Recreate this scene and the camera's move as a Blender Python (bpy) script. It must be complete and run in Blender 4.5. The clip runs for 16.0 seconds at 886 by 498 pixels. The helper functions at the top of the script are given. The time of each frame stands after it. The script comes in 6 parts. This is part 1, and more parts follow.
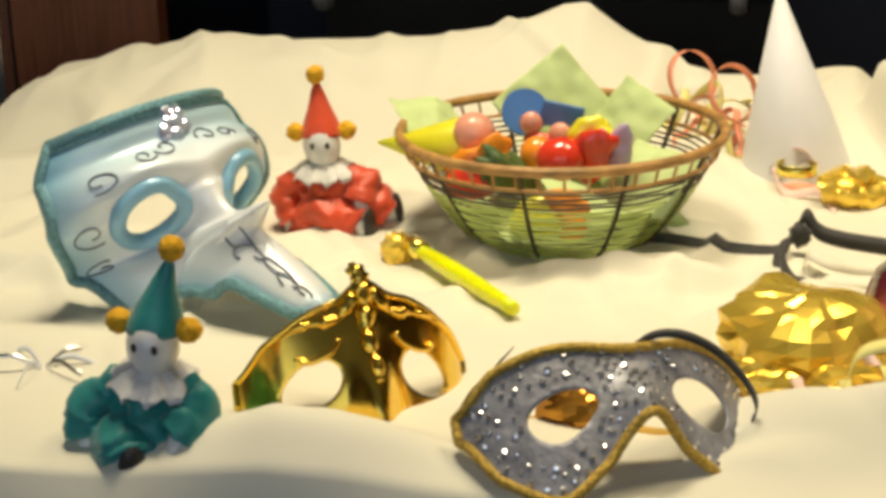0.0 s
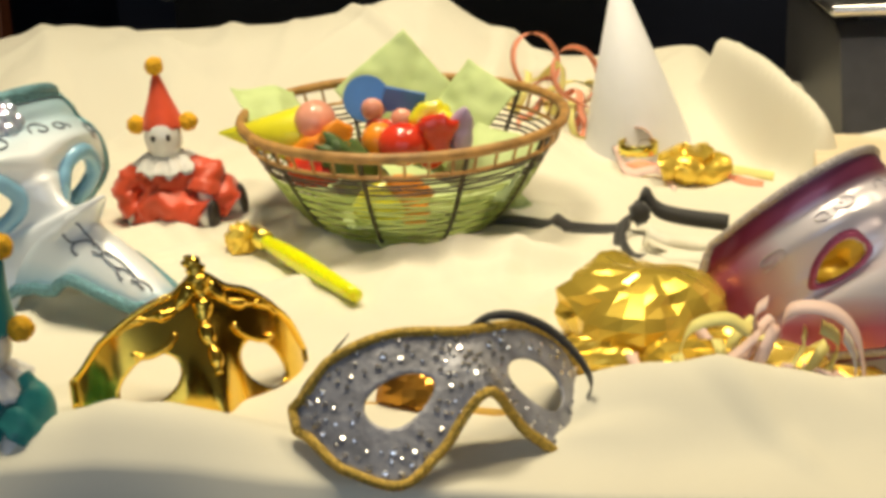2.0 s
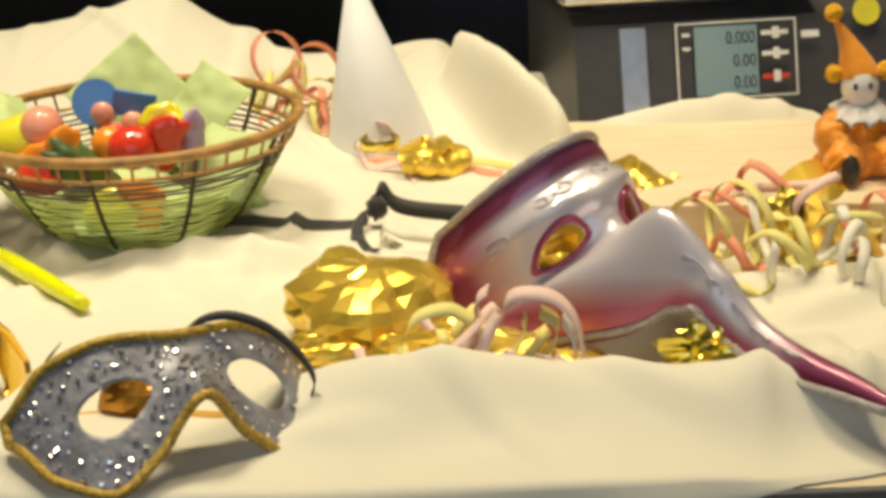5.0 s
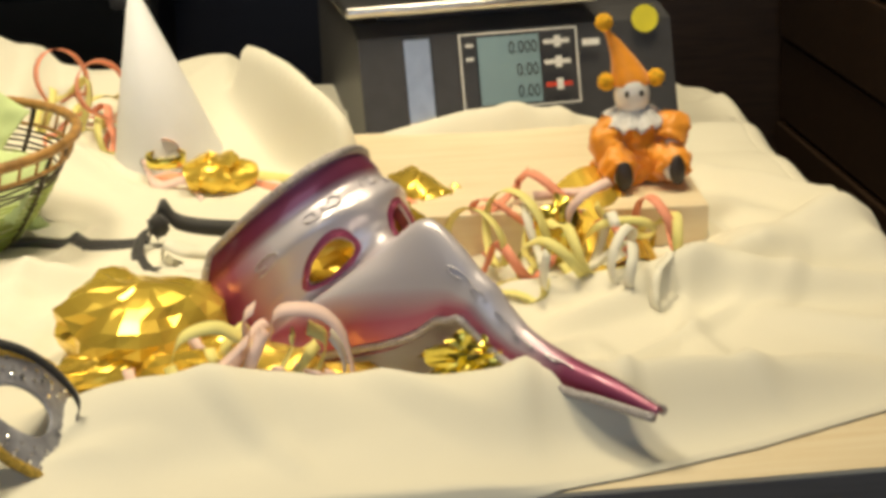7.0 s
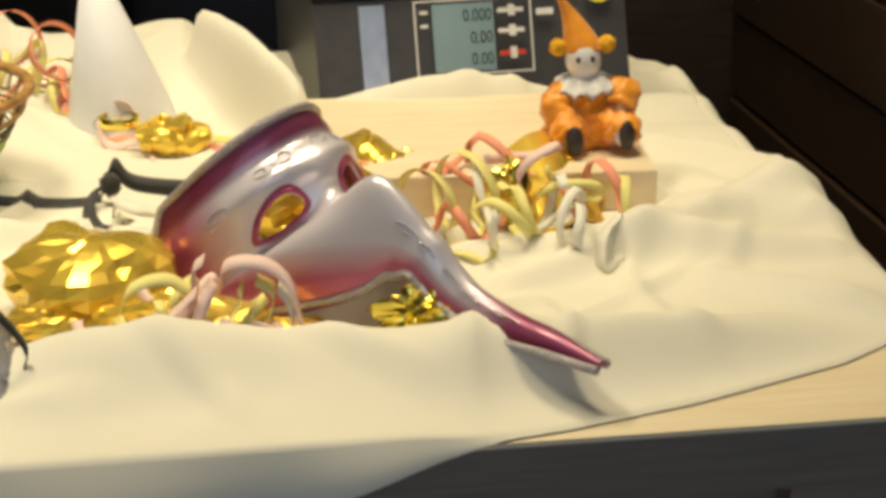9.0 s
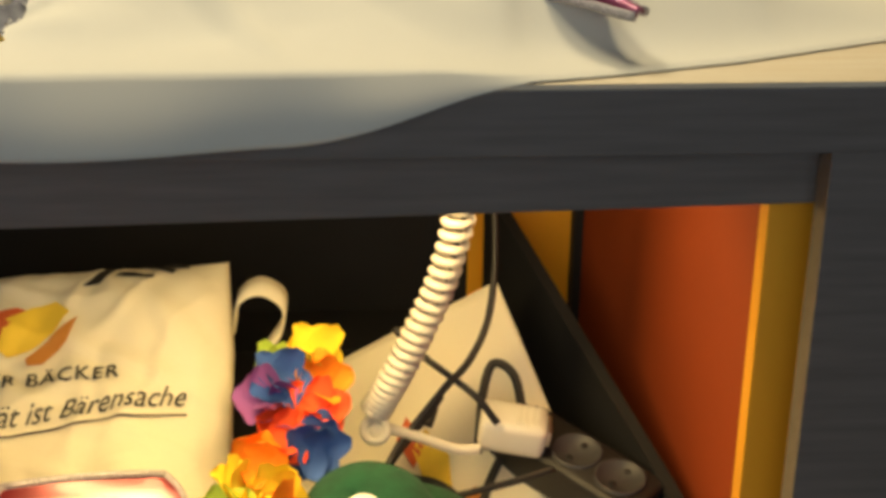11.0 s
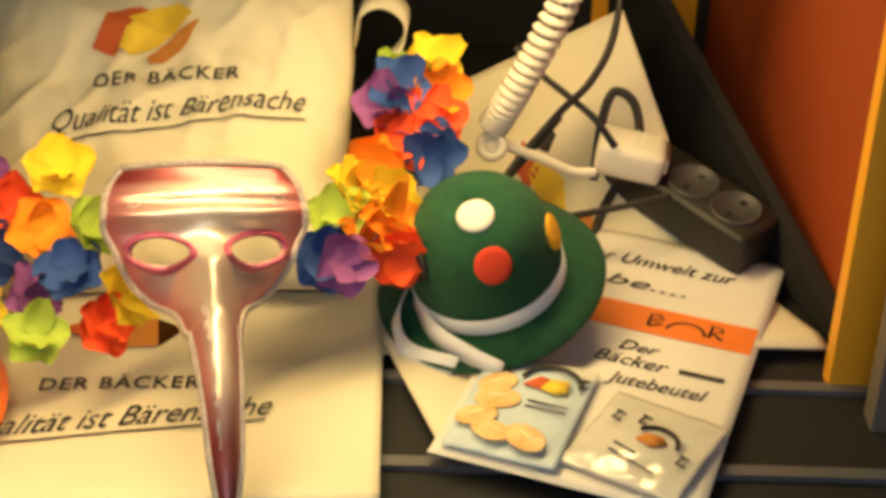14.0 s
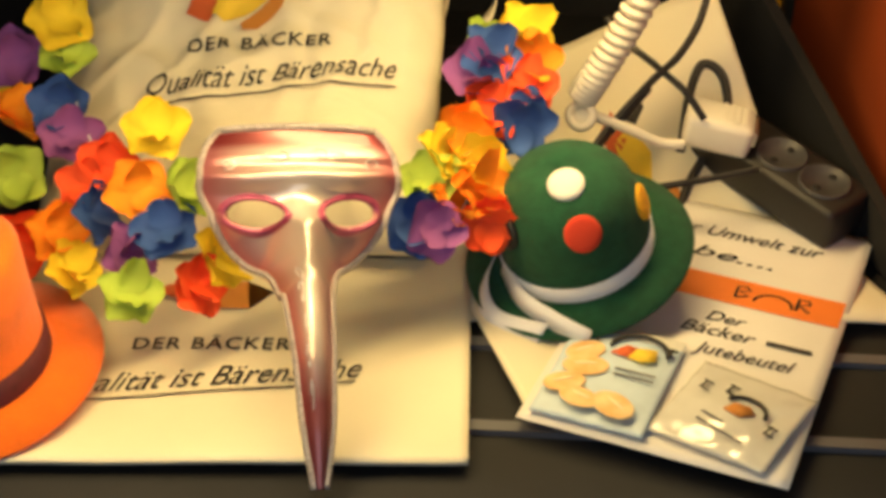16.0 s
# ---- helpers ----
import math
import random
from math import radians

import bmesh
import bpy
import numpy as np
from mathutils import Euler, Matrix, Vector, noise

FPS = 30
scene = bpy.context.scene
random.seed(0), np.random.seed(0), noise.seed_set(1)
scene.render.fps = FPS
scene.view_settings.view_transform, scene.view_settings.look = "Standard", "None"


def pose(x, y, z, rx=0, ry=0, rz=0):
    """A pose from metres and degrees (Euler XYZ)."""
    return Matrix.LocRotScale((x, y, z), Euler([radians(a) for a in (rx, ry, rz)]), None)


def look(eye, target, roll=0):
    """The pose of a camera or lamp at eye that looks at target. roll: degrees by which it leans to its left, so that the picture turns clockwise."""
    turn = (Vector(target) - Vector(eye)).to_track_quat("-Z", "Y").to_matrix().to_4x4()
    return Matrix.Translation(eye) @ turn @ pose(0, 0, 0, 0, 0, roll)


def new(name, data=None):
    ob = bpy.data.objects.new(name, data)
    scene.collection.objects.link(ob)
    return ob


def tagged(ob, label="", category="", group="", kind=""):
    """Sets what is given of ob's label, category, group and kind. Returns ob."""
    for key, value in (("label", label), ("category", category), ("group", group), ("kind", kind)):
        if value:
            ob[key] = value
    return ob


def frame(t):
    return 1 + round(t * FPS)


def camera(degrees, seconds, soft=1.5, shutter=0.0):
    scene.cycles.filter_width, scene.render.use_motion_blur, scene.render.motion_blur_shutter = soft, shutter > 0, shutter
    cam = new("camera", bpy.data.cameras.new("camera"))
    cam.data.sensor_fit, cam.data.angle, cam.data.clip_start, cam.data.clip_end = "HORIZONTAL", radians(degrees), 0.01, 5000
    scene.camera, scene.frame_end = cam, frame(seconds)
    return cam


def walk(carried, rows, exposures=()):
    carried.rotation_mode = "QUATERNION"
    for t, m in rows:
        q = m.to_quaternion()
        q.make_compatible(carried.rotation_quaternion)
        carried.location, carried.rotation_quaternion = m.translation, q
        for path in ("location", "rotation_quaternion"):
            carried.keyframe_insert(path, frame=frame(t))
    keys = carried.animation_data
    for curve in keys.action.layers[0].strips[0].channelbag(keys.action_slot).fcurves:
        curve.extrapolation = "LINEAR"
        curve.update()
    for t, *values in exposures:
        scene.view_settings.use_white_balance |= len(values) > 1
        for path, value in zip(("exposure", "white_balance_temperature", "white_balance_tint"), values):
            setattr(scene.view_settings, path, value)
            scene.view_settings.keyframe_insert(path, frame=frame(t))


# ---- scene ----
cam = camera(30.0, 16.0, soft=4.0)
PATH = [
    (0, (0.423, -0.791, 0.419), (0.041, 1.067, -0.214), -1.5),
    (0.5, (0.43, -0.791, 0.414), (0.079, 1.066, -0.242), -1.6),
    (1, (0.434, -0.791, 0.418), (0.126, 1.073, -0.238), -1.6),
    (1.5, (0.441, -0.789, 0.42), (0.168, 1.082, -0.232), -1.7),
    (2, (0.448, -0.79, 0.42), (0.213, 1.086, -0.234), -1.9),
    (2.5, (0.456, -0.79, 0.423), (0.27, 1.091, -0.231), -2.0),
    (3, (0.462, -0.788, 0.421), (0.3, 1.099, -0.224), -2.1),
    (3.5, (0.468, -0.783, 0.422), (0.339, 1.106, -0.221), -2.3),
    (3.7, (0.47, -0.784, 0.421), (0.358, 1.108, -0.216), -2.4),
    (5.8, (0.52, -0.781, 0.412), (0.587, 1.1, -0.265), -2.3),
    (6, (0.526, -0.784, 0.415), (0.609, 1.096, -0.264), -2.5),
    (6.5, (0.537, -0.784, 0.416), (0.683, 1.095, -0.254), -2.1),
    (7, (0.542, -0.787, 0.418), (0.734, 1.092, -0.241), -1.9),
    (7.5, (0.544, -0.789, 0.421), (0.764, 1.084, -0.244), -1.8),
    (8, (0.547, -0.787, 0.416), (0.787, 1.083, -0.253), -1.2),
    (8.2, (0.546, -0.788, 0.415), (0.788, 1.081, -0.255), -1.1),
    (10.3, (0.55, -0.823, 0.322), (0.762, 1.029, -0.4), 0.4),
    (10.5, (0.562, -0.814, 0.302), (0.756, 1.029, -0.45), 0.4),
    (11, (0.57, -0.819, 0.273), (0.717, 1.001, -0.544), 0.9),
    (11.5, (0.576, -0.814, 0.25), (0.702, 1.005, -0.571), 1.4),
    (12, (0.575, -0.821, 0.243), (0.661, 0.979, -0.624), 1.7),
    (12.5, (0.575, -0.829, 0.236), (0.595, 0.958, -0.661), 1.1),
    (13, (0.575, -0.833, 0.226), (0.573, 0.935, -0.709), 1.1),
    (13.5, (0.572, -0.838, 0.215), (0.578, 0.904, -0.768), 1.3),
    (14, (0.569, -0.84, 0.214), (0.577, 0.874, -0.815), 1.8),
    (14.5, (0.57, -0.843, 0.215), (0.565, 0.862, -0.83), 1.6),
    (15, (0.568, -0.844, 0.214), (0.56, 0.859, -0.835), 1.5),
    (15.5, (0.554, -0.844, 0.218), (0.538, 0.843, -0.855), 2.1),
    (16, (0.551, -0.851, 0.21), (0.486, 0.849, -0.842), 1.5),
]
walk(cam, [(t, look(eye, target, roll)) for t, eye, target, roll in PATH])

# ---- light ----
W = bpy.data.worlds.new("room_air")
W.use_nodes = True
W.node_tree.nodes["Background"].inputs[0].default_value = (0.55, 0.65, 0.85, 1)
W.node_tree.nodes["Background"].inputs[1].default_value = 0.12
scene.world = W


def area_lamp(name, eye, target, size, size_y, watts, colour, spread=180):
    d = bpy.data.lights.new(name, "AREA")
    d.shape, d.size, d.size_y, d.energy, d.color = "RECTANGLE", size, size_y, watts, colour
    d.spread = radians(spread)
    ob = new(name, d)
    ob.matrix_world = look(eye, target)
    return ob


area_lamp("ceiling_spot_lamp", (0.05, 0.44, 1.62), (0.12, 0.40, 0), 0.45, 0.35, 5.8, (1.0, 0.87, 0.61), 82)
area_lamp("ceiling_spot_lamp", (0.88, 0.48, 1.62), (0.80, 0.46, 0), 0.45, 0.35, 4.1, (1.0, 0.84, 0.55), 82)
area_lamp("street_window_light", (0.3, -2.6, 0.7), (0.4, 0, 0), 2.8, 1.6, 17.5, (0.74, 0.85, 1.0))
area_lamp("shelf_strip_lamp", (0.46, 0.018, -0.100), (0.50, -0.03, -0.4), 0.70, 0.05, 2.8, (1.0, 0.70, 0.29))


# ---- materials ----
def material(name, colour, rough=0.6, metal=0.0, var=0.15, scale=30.0, bump=0.0, bump_scale=200.0, sheen=0.0, coat=0.0, alpha=1.0, trans=0.0, colour2=None, sss=0.0):
    """A surface with slow stains and fine relief."""
    m = bpy.data.materials.new(name)
    m.use_nodes = True
    n, l = m.node_tree.nodes, m.node_tree.links
    b = n["Principled BSDF"]
    b.inputs["Roughness"].default_value = rough
    b.inputs["Metallic"].default_value = metal
    b.inputs["Coat Weight"].default_value = coat
    b.inputs["Sheen Weight"].default_value = sheen
    b.inputs["Transmission Weight"].default_value = trans
    b.inputs["Alpha"].default_value = alpha
    b.inputs["Subsurface Weight"].default_value = sss
    b.inputs["Subsurface Scale"].default_value = 0.01
    tc = n.new("ShaderNodeTexCoord")
    nz = n.new("ShaderNodeTexNoise")
    nz.inputs["Scale"].default_value, nz.inputs["Detail"].default_value = scale, 6
    l.new(tc.outputs["Object"], nz.inputs["Vector"])
    ramp = n.new("ShaderNodeValToRGB")
    c2 = colour2 or tuple(c * (1 - var) for c in colour)
    c1 = colour if colour2 else tuple(min(1, c * (1 + var * 0.5)) for c in colour)
    ramp.color_ramp.elements[0].position, ramp.color_ramp.elements[1].position = 0.3, 0.7
    ramp.color_ramp.elements[0].color, ramp.color_ramp.elements[1].color = (*c2, 1), (*c1, 1)
    l.new(nz.outputs["Fac"], ramp.inputs["Fac"])
    l.new(ramp.outputs["Color"], b.inputs["Base Color"])
    if bump:
        nb = n.new("ShaderNodeTexNoise")
        nb.inputs["Scale"].default_value, nb.inputs["Detail"].default_value = bump_scale, 4
        l.new(tc.outputs["Object"], nb.inputs["Vector"])
        bp = n.new("ShaderNodeBump")
        bp.inputs["Strength"].default_value, bp.inputs["Distance"].default_value = bump, 0.002
        l.new(nb.outputs["Fac"], bp.inputs["Height"])
        l.new(bp.outputs["Normal"], b.inputs["Normal"])
    return m


def weave(m, size, strength):
    """A woven thread relief on top of a material."""
    n, l = m.node_tree.nodes, m.node_tree.links
    b = n["Principled BSDF"]
    tc = n.new("ShaderNodeTexCoord")
    hs = []
    for axis in ("X", "Y"):
        w = n.new("ShaderNodeTexWave")
        w.bands_direction = axis
        w.inputs["Scale"].default_value, w.inputs["Distortion"].default_value = size, 1.0
        l.new(tc.outputs["Object"], w.inputs["Vector"])
        hs.append(w)
    add = n.new("ShaderNodeMath")
    l.new(hs[0].outputs["Fac"], add.inputs[0])
    l.new(hs[1].outputs["Fac"], add.inputs[1])
    bp = n.new("ShaderNodeBump")
    bp.inputs["Strength"].default_value, bp.inputs["Distance"].default_value = strength, 0.0006
    l.new(add.outputs[0], bp.inputs["Height"])
    l.new(bp.outputs["Normal"], b.inputs["Normal"])
    return m


def wood(name, c1, c2, rough=0.5, stretch=(2, 30, 30)):
    m = material(name, c1, rough, colour2=c2, scale=6, bump=0.15, bump_scale=60)
    n, l = m.node_tree.nodes, m.node_tree.links
    tc = [x for x in n if x.bl_idname == "ShaderNodeTexCoord"][0]
    mp = n.new("ShaderNodeMapping")
    mp.inputs["Scale"].default_value = stretch
    l.new(tc.outputs["Object"], mp.inputs["Vector"])
    for x in n:
        if x.bl_idname == "ShaderNodeTexNoise":
            l.new(mp.outputs["Vector"], x.inputs["Vector"])
    return m


CLOTH = weave(material("cream_cloth", (0.80, 0.76, 0.62), 0.85, var=0.05, scale=5, sheen=0.2), 350, 0.015)
TOTE = weave(material("unbleached_cotton", (0.80, 0.74, 0.55), 0.9, var=0.06, scale=9, sheen=0.15), 450, 0.2)
GOLD = material("gold_plastic", (0.90, 0.60, 0.09), 0.17, 1.0, var=0.1, bump=0.06, bump_scale=25)
FOIL = material("gold_foil", (1.0, 0.68, 0.10), 0.26, 0.68, var=0.15, bump=0.0, bump_scale=18)
DARKFOIL = material("dark_bronze_foil", (0.30, 0.13, 0.03), 0.3, 0.9, colour2=(0.75, 0.38, 0.05), scale=22)
FOILY = material("lemon_foil", (0.92, 0.76, 0.15), 0.2, 1.0, var=0.2)
BRAID = material("gold_braid", (0.62, 0.42, 0.08), 0.45, 0.6, var=0.5, scale=500, bump=0.8, bump_scale=700)
SEQUIN = material("silver_sequin_cloth", (0.34, 0.34, 0.38), 0.45, 0.25, var=0.4, scale=90, bump=0.5, bump_scale=260)
MIRROR = material("sequin_mirror", (0.96, 0.96, 0.98), 0.16, 0.92, var=0.03, coat=0.3)
BLACKRIB = weave(material("black_ribbon", (0.018, 0.016, 0.014), 0.6, var=0.3, sheen=0.3), 500, 0.2)
OCHRERIB = material("ochre_elastic", (0.72, 0.42, 0.06), 0.7, var=0.15, scale=120, bump=0.3)
RED = material("red_satin", (0.72, 0.075, 0.02), 0.45, var=0.25, scale=35, bump=0.5, bump_scale=55, sheen=0.3)
TEAL = material("teal_satin", (0.015, 0.26, 0.25), 0.45, var=0.3, scale=35, bump=0.5, bump_scale=55, sheen=0.3)
ORANGE = material("orange_satin", (0.90, 0.33, 0.015), 0.45, var=0.25, scale=35, bump=0.5, bump_scale=55, sheen=0.3)
POM = material("yellow_pompom", (0.88, 0.46, 0.02), 0.95, var=0.3, scale=200, bump=1.0, bump_scale=300)
PORCELAIN = material("white_porcelain", (0.82, 0.80, 0.76), 0.25, var=0.03, coat=0.4)
LACE = material("white_lace", (0.84, 0.82, 0.79), 0.8, colour2=(0.70, 0.68, 0.65), scale=210, bump=0.35, bump_scale=260)
SHOE = material("dark_shoe", (0.04, 0.03, 0.025), 0.45)
WICKER = material("natural_cane", (0.50, 0.27, 0.08), 0.45, var=0.45, scale=60, bump=0.5, bump_scale=150)
WIRE = material("dark_cane_rib", (0.05, 0.035, 0.02), 0.5, var=0.3)
GREENWIRE = material("green_reed", (0.34, 0.42, 0.10), 0.5, var=0.25, scale=40)
GREENPAPER = material("pale_green_tissue", (0.55, 0.66, 0.30), 0.75, var=0.15, scale=18, bump=0.4, bump_scale=30)
DKGREEN = material("dark_green_wrapper", (0.10, 0.17, 0.05), 0.4, var=0.3)
WHITEPAPER = material("white_hat_paper", (0.80, 0.80, 0.82), 0.55, var=0.05, scale=20, bump=0.3, bump_scale=60)
STR_PINK = material("coral_streamer", (0.86, 0.33, 0.20), 0.7, var=0.1)
STR_YEL = material("pale_yellow_streamer", (0.82, 0.74, 0.26), 0.7, var=0.1)
STR_ROSE = material("rose_streamer", (0.85, 0.62, 0.55), 0.7, var=0.1)
STR_WHITE = material("cream_streamer", (0.82, 0.79, 0.66), 0.7, var=0.1)
NEON = material("neon_yellow_plastic", (0.85, 0.88, 0.0), 0.3, var=0.05, sss=0.3, coat=0.3)
DARKGREY = material("dark_grey_plastic", (0.055, 0.055, 0.06), 0.45, var=0.15, scale=60, bump=0.1, bump_scale=600)
GREY = material("grey_plastic", (0.12, 0.12, 0.13), 0.4, var=0.1)
STEEL = material("brushed_steel", (0.70, 0.69, 0.66), 0.3, 1.0, var=0.1, scale=80)
LCD = material("lcd_glass", (0.24, 0.36, 0.42), 0.15, var=0.08, scale=15)
INK = material("dark_print", (0.03, 0.028, 0.025), 0.6, var=0.2)
WHITEINK = material("white_print", (0.8, 0.8, 0.78), 0.6)
REDINK = material("red_print", (0.65, 0.06, 0.03), 0.6)
BADGE = material("yellow_sticker", (0.80, 0.72, 0.05), 0.5)
PINE = wood("pale_pine", (0.84, 0.73, 0.52), (0.76, 0.62, 0.40))
GREYWOOD = wood("grey_brown_laminate", (0.20, 0.175, 0.15), (0.15, 0.13, 0.11), 0.45)
BROWNWOOD = wood("red_brown_door_wood", (0.16, 0.05, 0.02), (0.09, 0.025, 0.01), 0.4, (30, 30, 2))
DARKWOOD = wood("dark_wall_wood", (0.05, 0.028, 0.016), (0.025, 0.014, 0.008), 0.4, (3, 30, 30))
BLACK = material("black_board", (0.010, 0.010, 0.011), 0.8, var=0.3, scale=12, bump=0.1, bump_scale=200)
NAVY = material("navy_wall", (0.03, 0.035, 0.06), 0.7, var=0.2, scale=4)
YELLOWPAINT = material("ochre_yellow_paint", (1.0, 0.45, 0.02), 0.5, var=0.12, scale=5, bump=0.1)
ORANGEPAINT = material("burnt_orange_paint", (0.30, 0.046, 0.004), 0.7, var=0.2, scale=4, bump=0.1)
PLASTER = material("plaster", (0.45, 0.40, 0.33), 0.9, var=0.1, scale=3, bump=0.2)
FLOORTILE = material("dark_floor_tile", (0.12, 0.11, 0.10), 0.5, var=0.2, scale=5)
GREENFELT = material("green_felt", (0.008, 0.075, 0.032), 0.95, var=0.25, scale=120, bump=0.4, bump_scale=500, sheen=0.05)
ORANGEFELT = material("orange_felt", (0.95, 0.17, 0.0), 0.9, var=0.1, scale=80, bump=0.4, bump_scale=500, sheen=0.3)
WHITERIB = weave(material("white_grosgrain", (0.78, 0.80, 0.84), 0.7, var=0.05), 500, 0.2)
BANDRED = material("dark_red_band", (0.10, 0.012, 0.02), 0.7, var=0.4, scale=90)
REDFELT = material("red_felt_dot", (0.62, 0.05, 0.02), 0.95, bump=0.4, bump_scale=400)
WHITEFELT = material("white_felt_dot", (0.82, 0.82, 0.78), 0.95, bump=0.4, bump_scale=400)
PAPER = material("white_leaflet_paper", (0.78, 0.76, 0.72), 0.6, var=0.05, scale=14)
ORANGEPRINT = material("orange_print", (0.85, 0.22, 0.03), 0.6, var=0.08)
BLUEPRINT = material("pale_blue_print", (0.55, 0.68, 0.78), 0.5, var=0.15, scale=40)
BREAD = material("bread_print", (0.70, 0.40, 0.12), 0.6, colour2=(0.86, 0.66, 0.34), scale=70)
CRUST = material("pale_crust_print", (0.90, 0.78, 0.52), 0.6, var=0.15, scale=90)
FOILPACK = material("clear_packet_film", (0.72, 0.72, 0.66), 0.18, 0.0, var=0.12, scale=30, coat=0.8, bump=0.5, bump_scale=45)
BEARRED = material("rust_red_print", (0.62, 0.12, 0.03), 0.8)
BEARYEL = material("sun_yellow_print", (0.88, 0.62, 0.05), 0.8)
BEARBRN = material("tan_brown_print", (0.60, 0.24, 0.04), 0.8)
WHITEPLASTIC = material("cream_white_plastic", (0.76, 0.72, 0.62), 0.35, var=0.05, coat=0.2)
BLACKRUBBER = material("black_rubber", (0.014, 0.013, 0.013), 0.5, var=0.2)
PETALS = [material(n, c, 0.8, var=0.12, scale=50) for n, c in (
    ("yellow_petal", (0.90, 0.68, 0.03)), ("orange_petal", (0.95, 0.32, 0.01)), ("red_petal", (0.88, 0.10, 0.02)),
    ("violet_petal", (0.30, 0.09, 0.32)), ("blue_petal", (0.035, 0.10, 0.36)), ("green_petal", (0.45, 0.60, 0.08)))]
CANDY_RED = material("red_candy", (0.75, 0.05, 0.02), 0.2, coat=0.5)
CANDY_PINK = material("pink_candy", (0.86, 0.38, 0.26), 0.3, coat=0.3)
CANDY_YEL = material("yellow_candy_wrap", (0.82, 0.76, 0.03), 0.3, coat=0.3)
CANDY_ORG = material("orange_candy_wrap", (0.90, 0.30, 0.02), 0.3, coat=0.3)
CANDY_BLUE = material("blue_candy_wrap", (0.07, 0.22, 0.58), 0.35, coat=0.3)
CANDY_LILAC = material("lilac_candy_wrap", (0.55, 0.42, 0.60), 0.4)


def painted_mask(name, kind):
    """Pearly mask paint, with bands that follow the mask's own across (u) and along (v) coordinates."""
    m = material(name, (0.6, 0.6, 0.6), 0.34, 0.30 if kind == "purple" else 0.5 if kind == "rose" else 0.1, coat=0.4)
    n, l = m.node_tree.nodes, m.node_tree.links
    b = n["Principled BSDF"]
    uv = n.new("ShaderNodeUVMap")
    sep = n.new("ShaderNodeSeparateXYZ")
    l.new(uv.outputs["UV"], sep.inputs[0])
    nz = n.new("ShaderNodeTexNoise")
    nz.inputs["Scale"].default_value = 5
    l.new(uv.outputs["UV"], nz.inputs["Vector"])
    wob = n.new("ShaderNodeMath")
    wob.operation = "MULTIPLY_ADD"
    wob.inputs[1].default_value = 0.10
    l.new(nz.outputs["Fac"], wob.inputs[0])

    def ramp(stops):
        r = n.new("ShaderNodeValToRGB")
        e = r.color_ramp.elements
        while len(e) < len(stops):
            e.new(0.5)
        for el, (p, c) in zip(e, stops):
            el.position, el.color = p, (*c, 1)
        return r
    if kind == "blue":
        across = ramp([(0.0, (0.30, 0.52, 0.66)), (0.14, (0.48, 0.70, 0.83)), (0.30, (0.78, 0.86, 0.91)), (0.75, (0.86, 0.89, 0.92)), (1.0, (0.88, 0.90, 0.93))])
        along = ramp([(0.0, (0.48, 0.72, 0.82)), (0.10, (0.72, 0.89, 0.96)), (0.22, (1, 1, 1)), (0.80, (1, 1, 1)), (1.0, (0.25, 0.55, 0.78))])
    else:
        rose = (0.42, 0.10, 0.20) if kind == "purple" else (0.46, 0.16, 0.18)
        silver = (0.74, 0.69, 0.74) if kind == "purple" else (0.70, 0.62, 0.56)
        across = ramp([(0.0, rose), (0.20, rose), (0.42, silver), (1.0, silver)]) if kind == "purple" else ramp([(0.0, rose), (0.16, rose), (0.55, tuple(.6 * a + .4 * b for a, b in zip(silver, rose))), (0.85, silver)])
        along = ramp([(0.0, (0.8, 0.75, 0.78)), (0.035, rose), (0.075, rose), (0.11, (1, 1, 1)), (0.72, (1, 1, 1)), (0.84, rose), (1.0, rose)])
    # distance from the outer edge: 0 at the edge, 1 on the middle line
    ab = n.new("ShaderNodeMath")
    ab.operation = "SUBTRACT"
    ab.inputs[1].default_value = 0.5
    l.new(sep.outputs[0], ab.inputs[0])
    aa = n.new("ShaderNodeMath")
    aa.operation = "ABSOLUTE"
    l.new(ab.outputs[0], aa.inputs[0])
    ac = n.new("ShaderNodeMath")
    ac.operation = "MULTIPLY_ADD"
    ac.inputs[1].default_value, ac.inputs[2].default_value = -2.0, 1.0
    l.new(aa.outputs[0], ac.inputs[0])
    l.new(ac.outputs[0], wob.inputs[2])
    l.new(wob.outputs[0], across.inputs["Fac"])
    l.new(sep.outputs[1], along.inputs["Fac"])
    mix = n.new("ShaderNodeMix")
    mix.data_type, mix.blend_type = "RGBA", "MULTIPLY"
    mix.inputs["Factor"].default_value = 1.0
    l.new(across.outputs["Color"], mix.inputs[6])
    l.new(along.outputs["Color"], mix.inputs[7])
    l.new(mix.outputs[2], b.inputs["Base Color"])
    return m


MASKBLUE = painted_mask("blue_white_mask_paint", "blue")
MASKPURPLE = painted_mask("silver_purple_mask_paint", "purple")
MASKROSE = painted_mask("silver_rose_mask_paint", "rose")
RIMBLUE = material("sky_blue_rim_paint", (0.28, 0.54, 0.74), 0.35, 0.1, var=0.15, coat=0.4)
RIMROSE = material("magenta_rim_paint", (0.42, 0.07, 0.16), 0.35, 0.3, var=0.3, scale=120, coat=0.4)
GLITTERBLUE = material("teal_glitter_braid", (0.20, 0.42, 0.48), 0.4, 0.4, var=0.6, scale=600, bump=0.9, bump_scale=700)
GLITTERSILVER = material("silver_glitter_braid", (0.60, 0.56, 0.56), 0.35, 0.6, var=0.5, scale=600, bump=0.9, bump_scale=700)
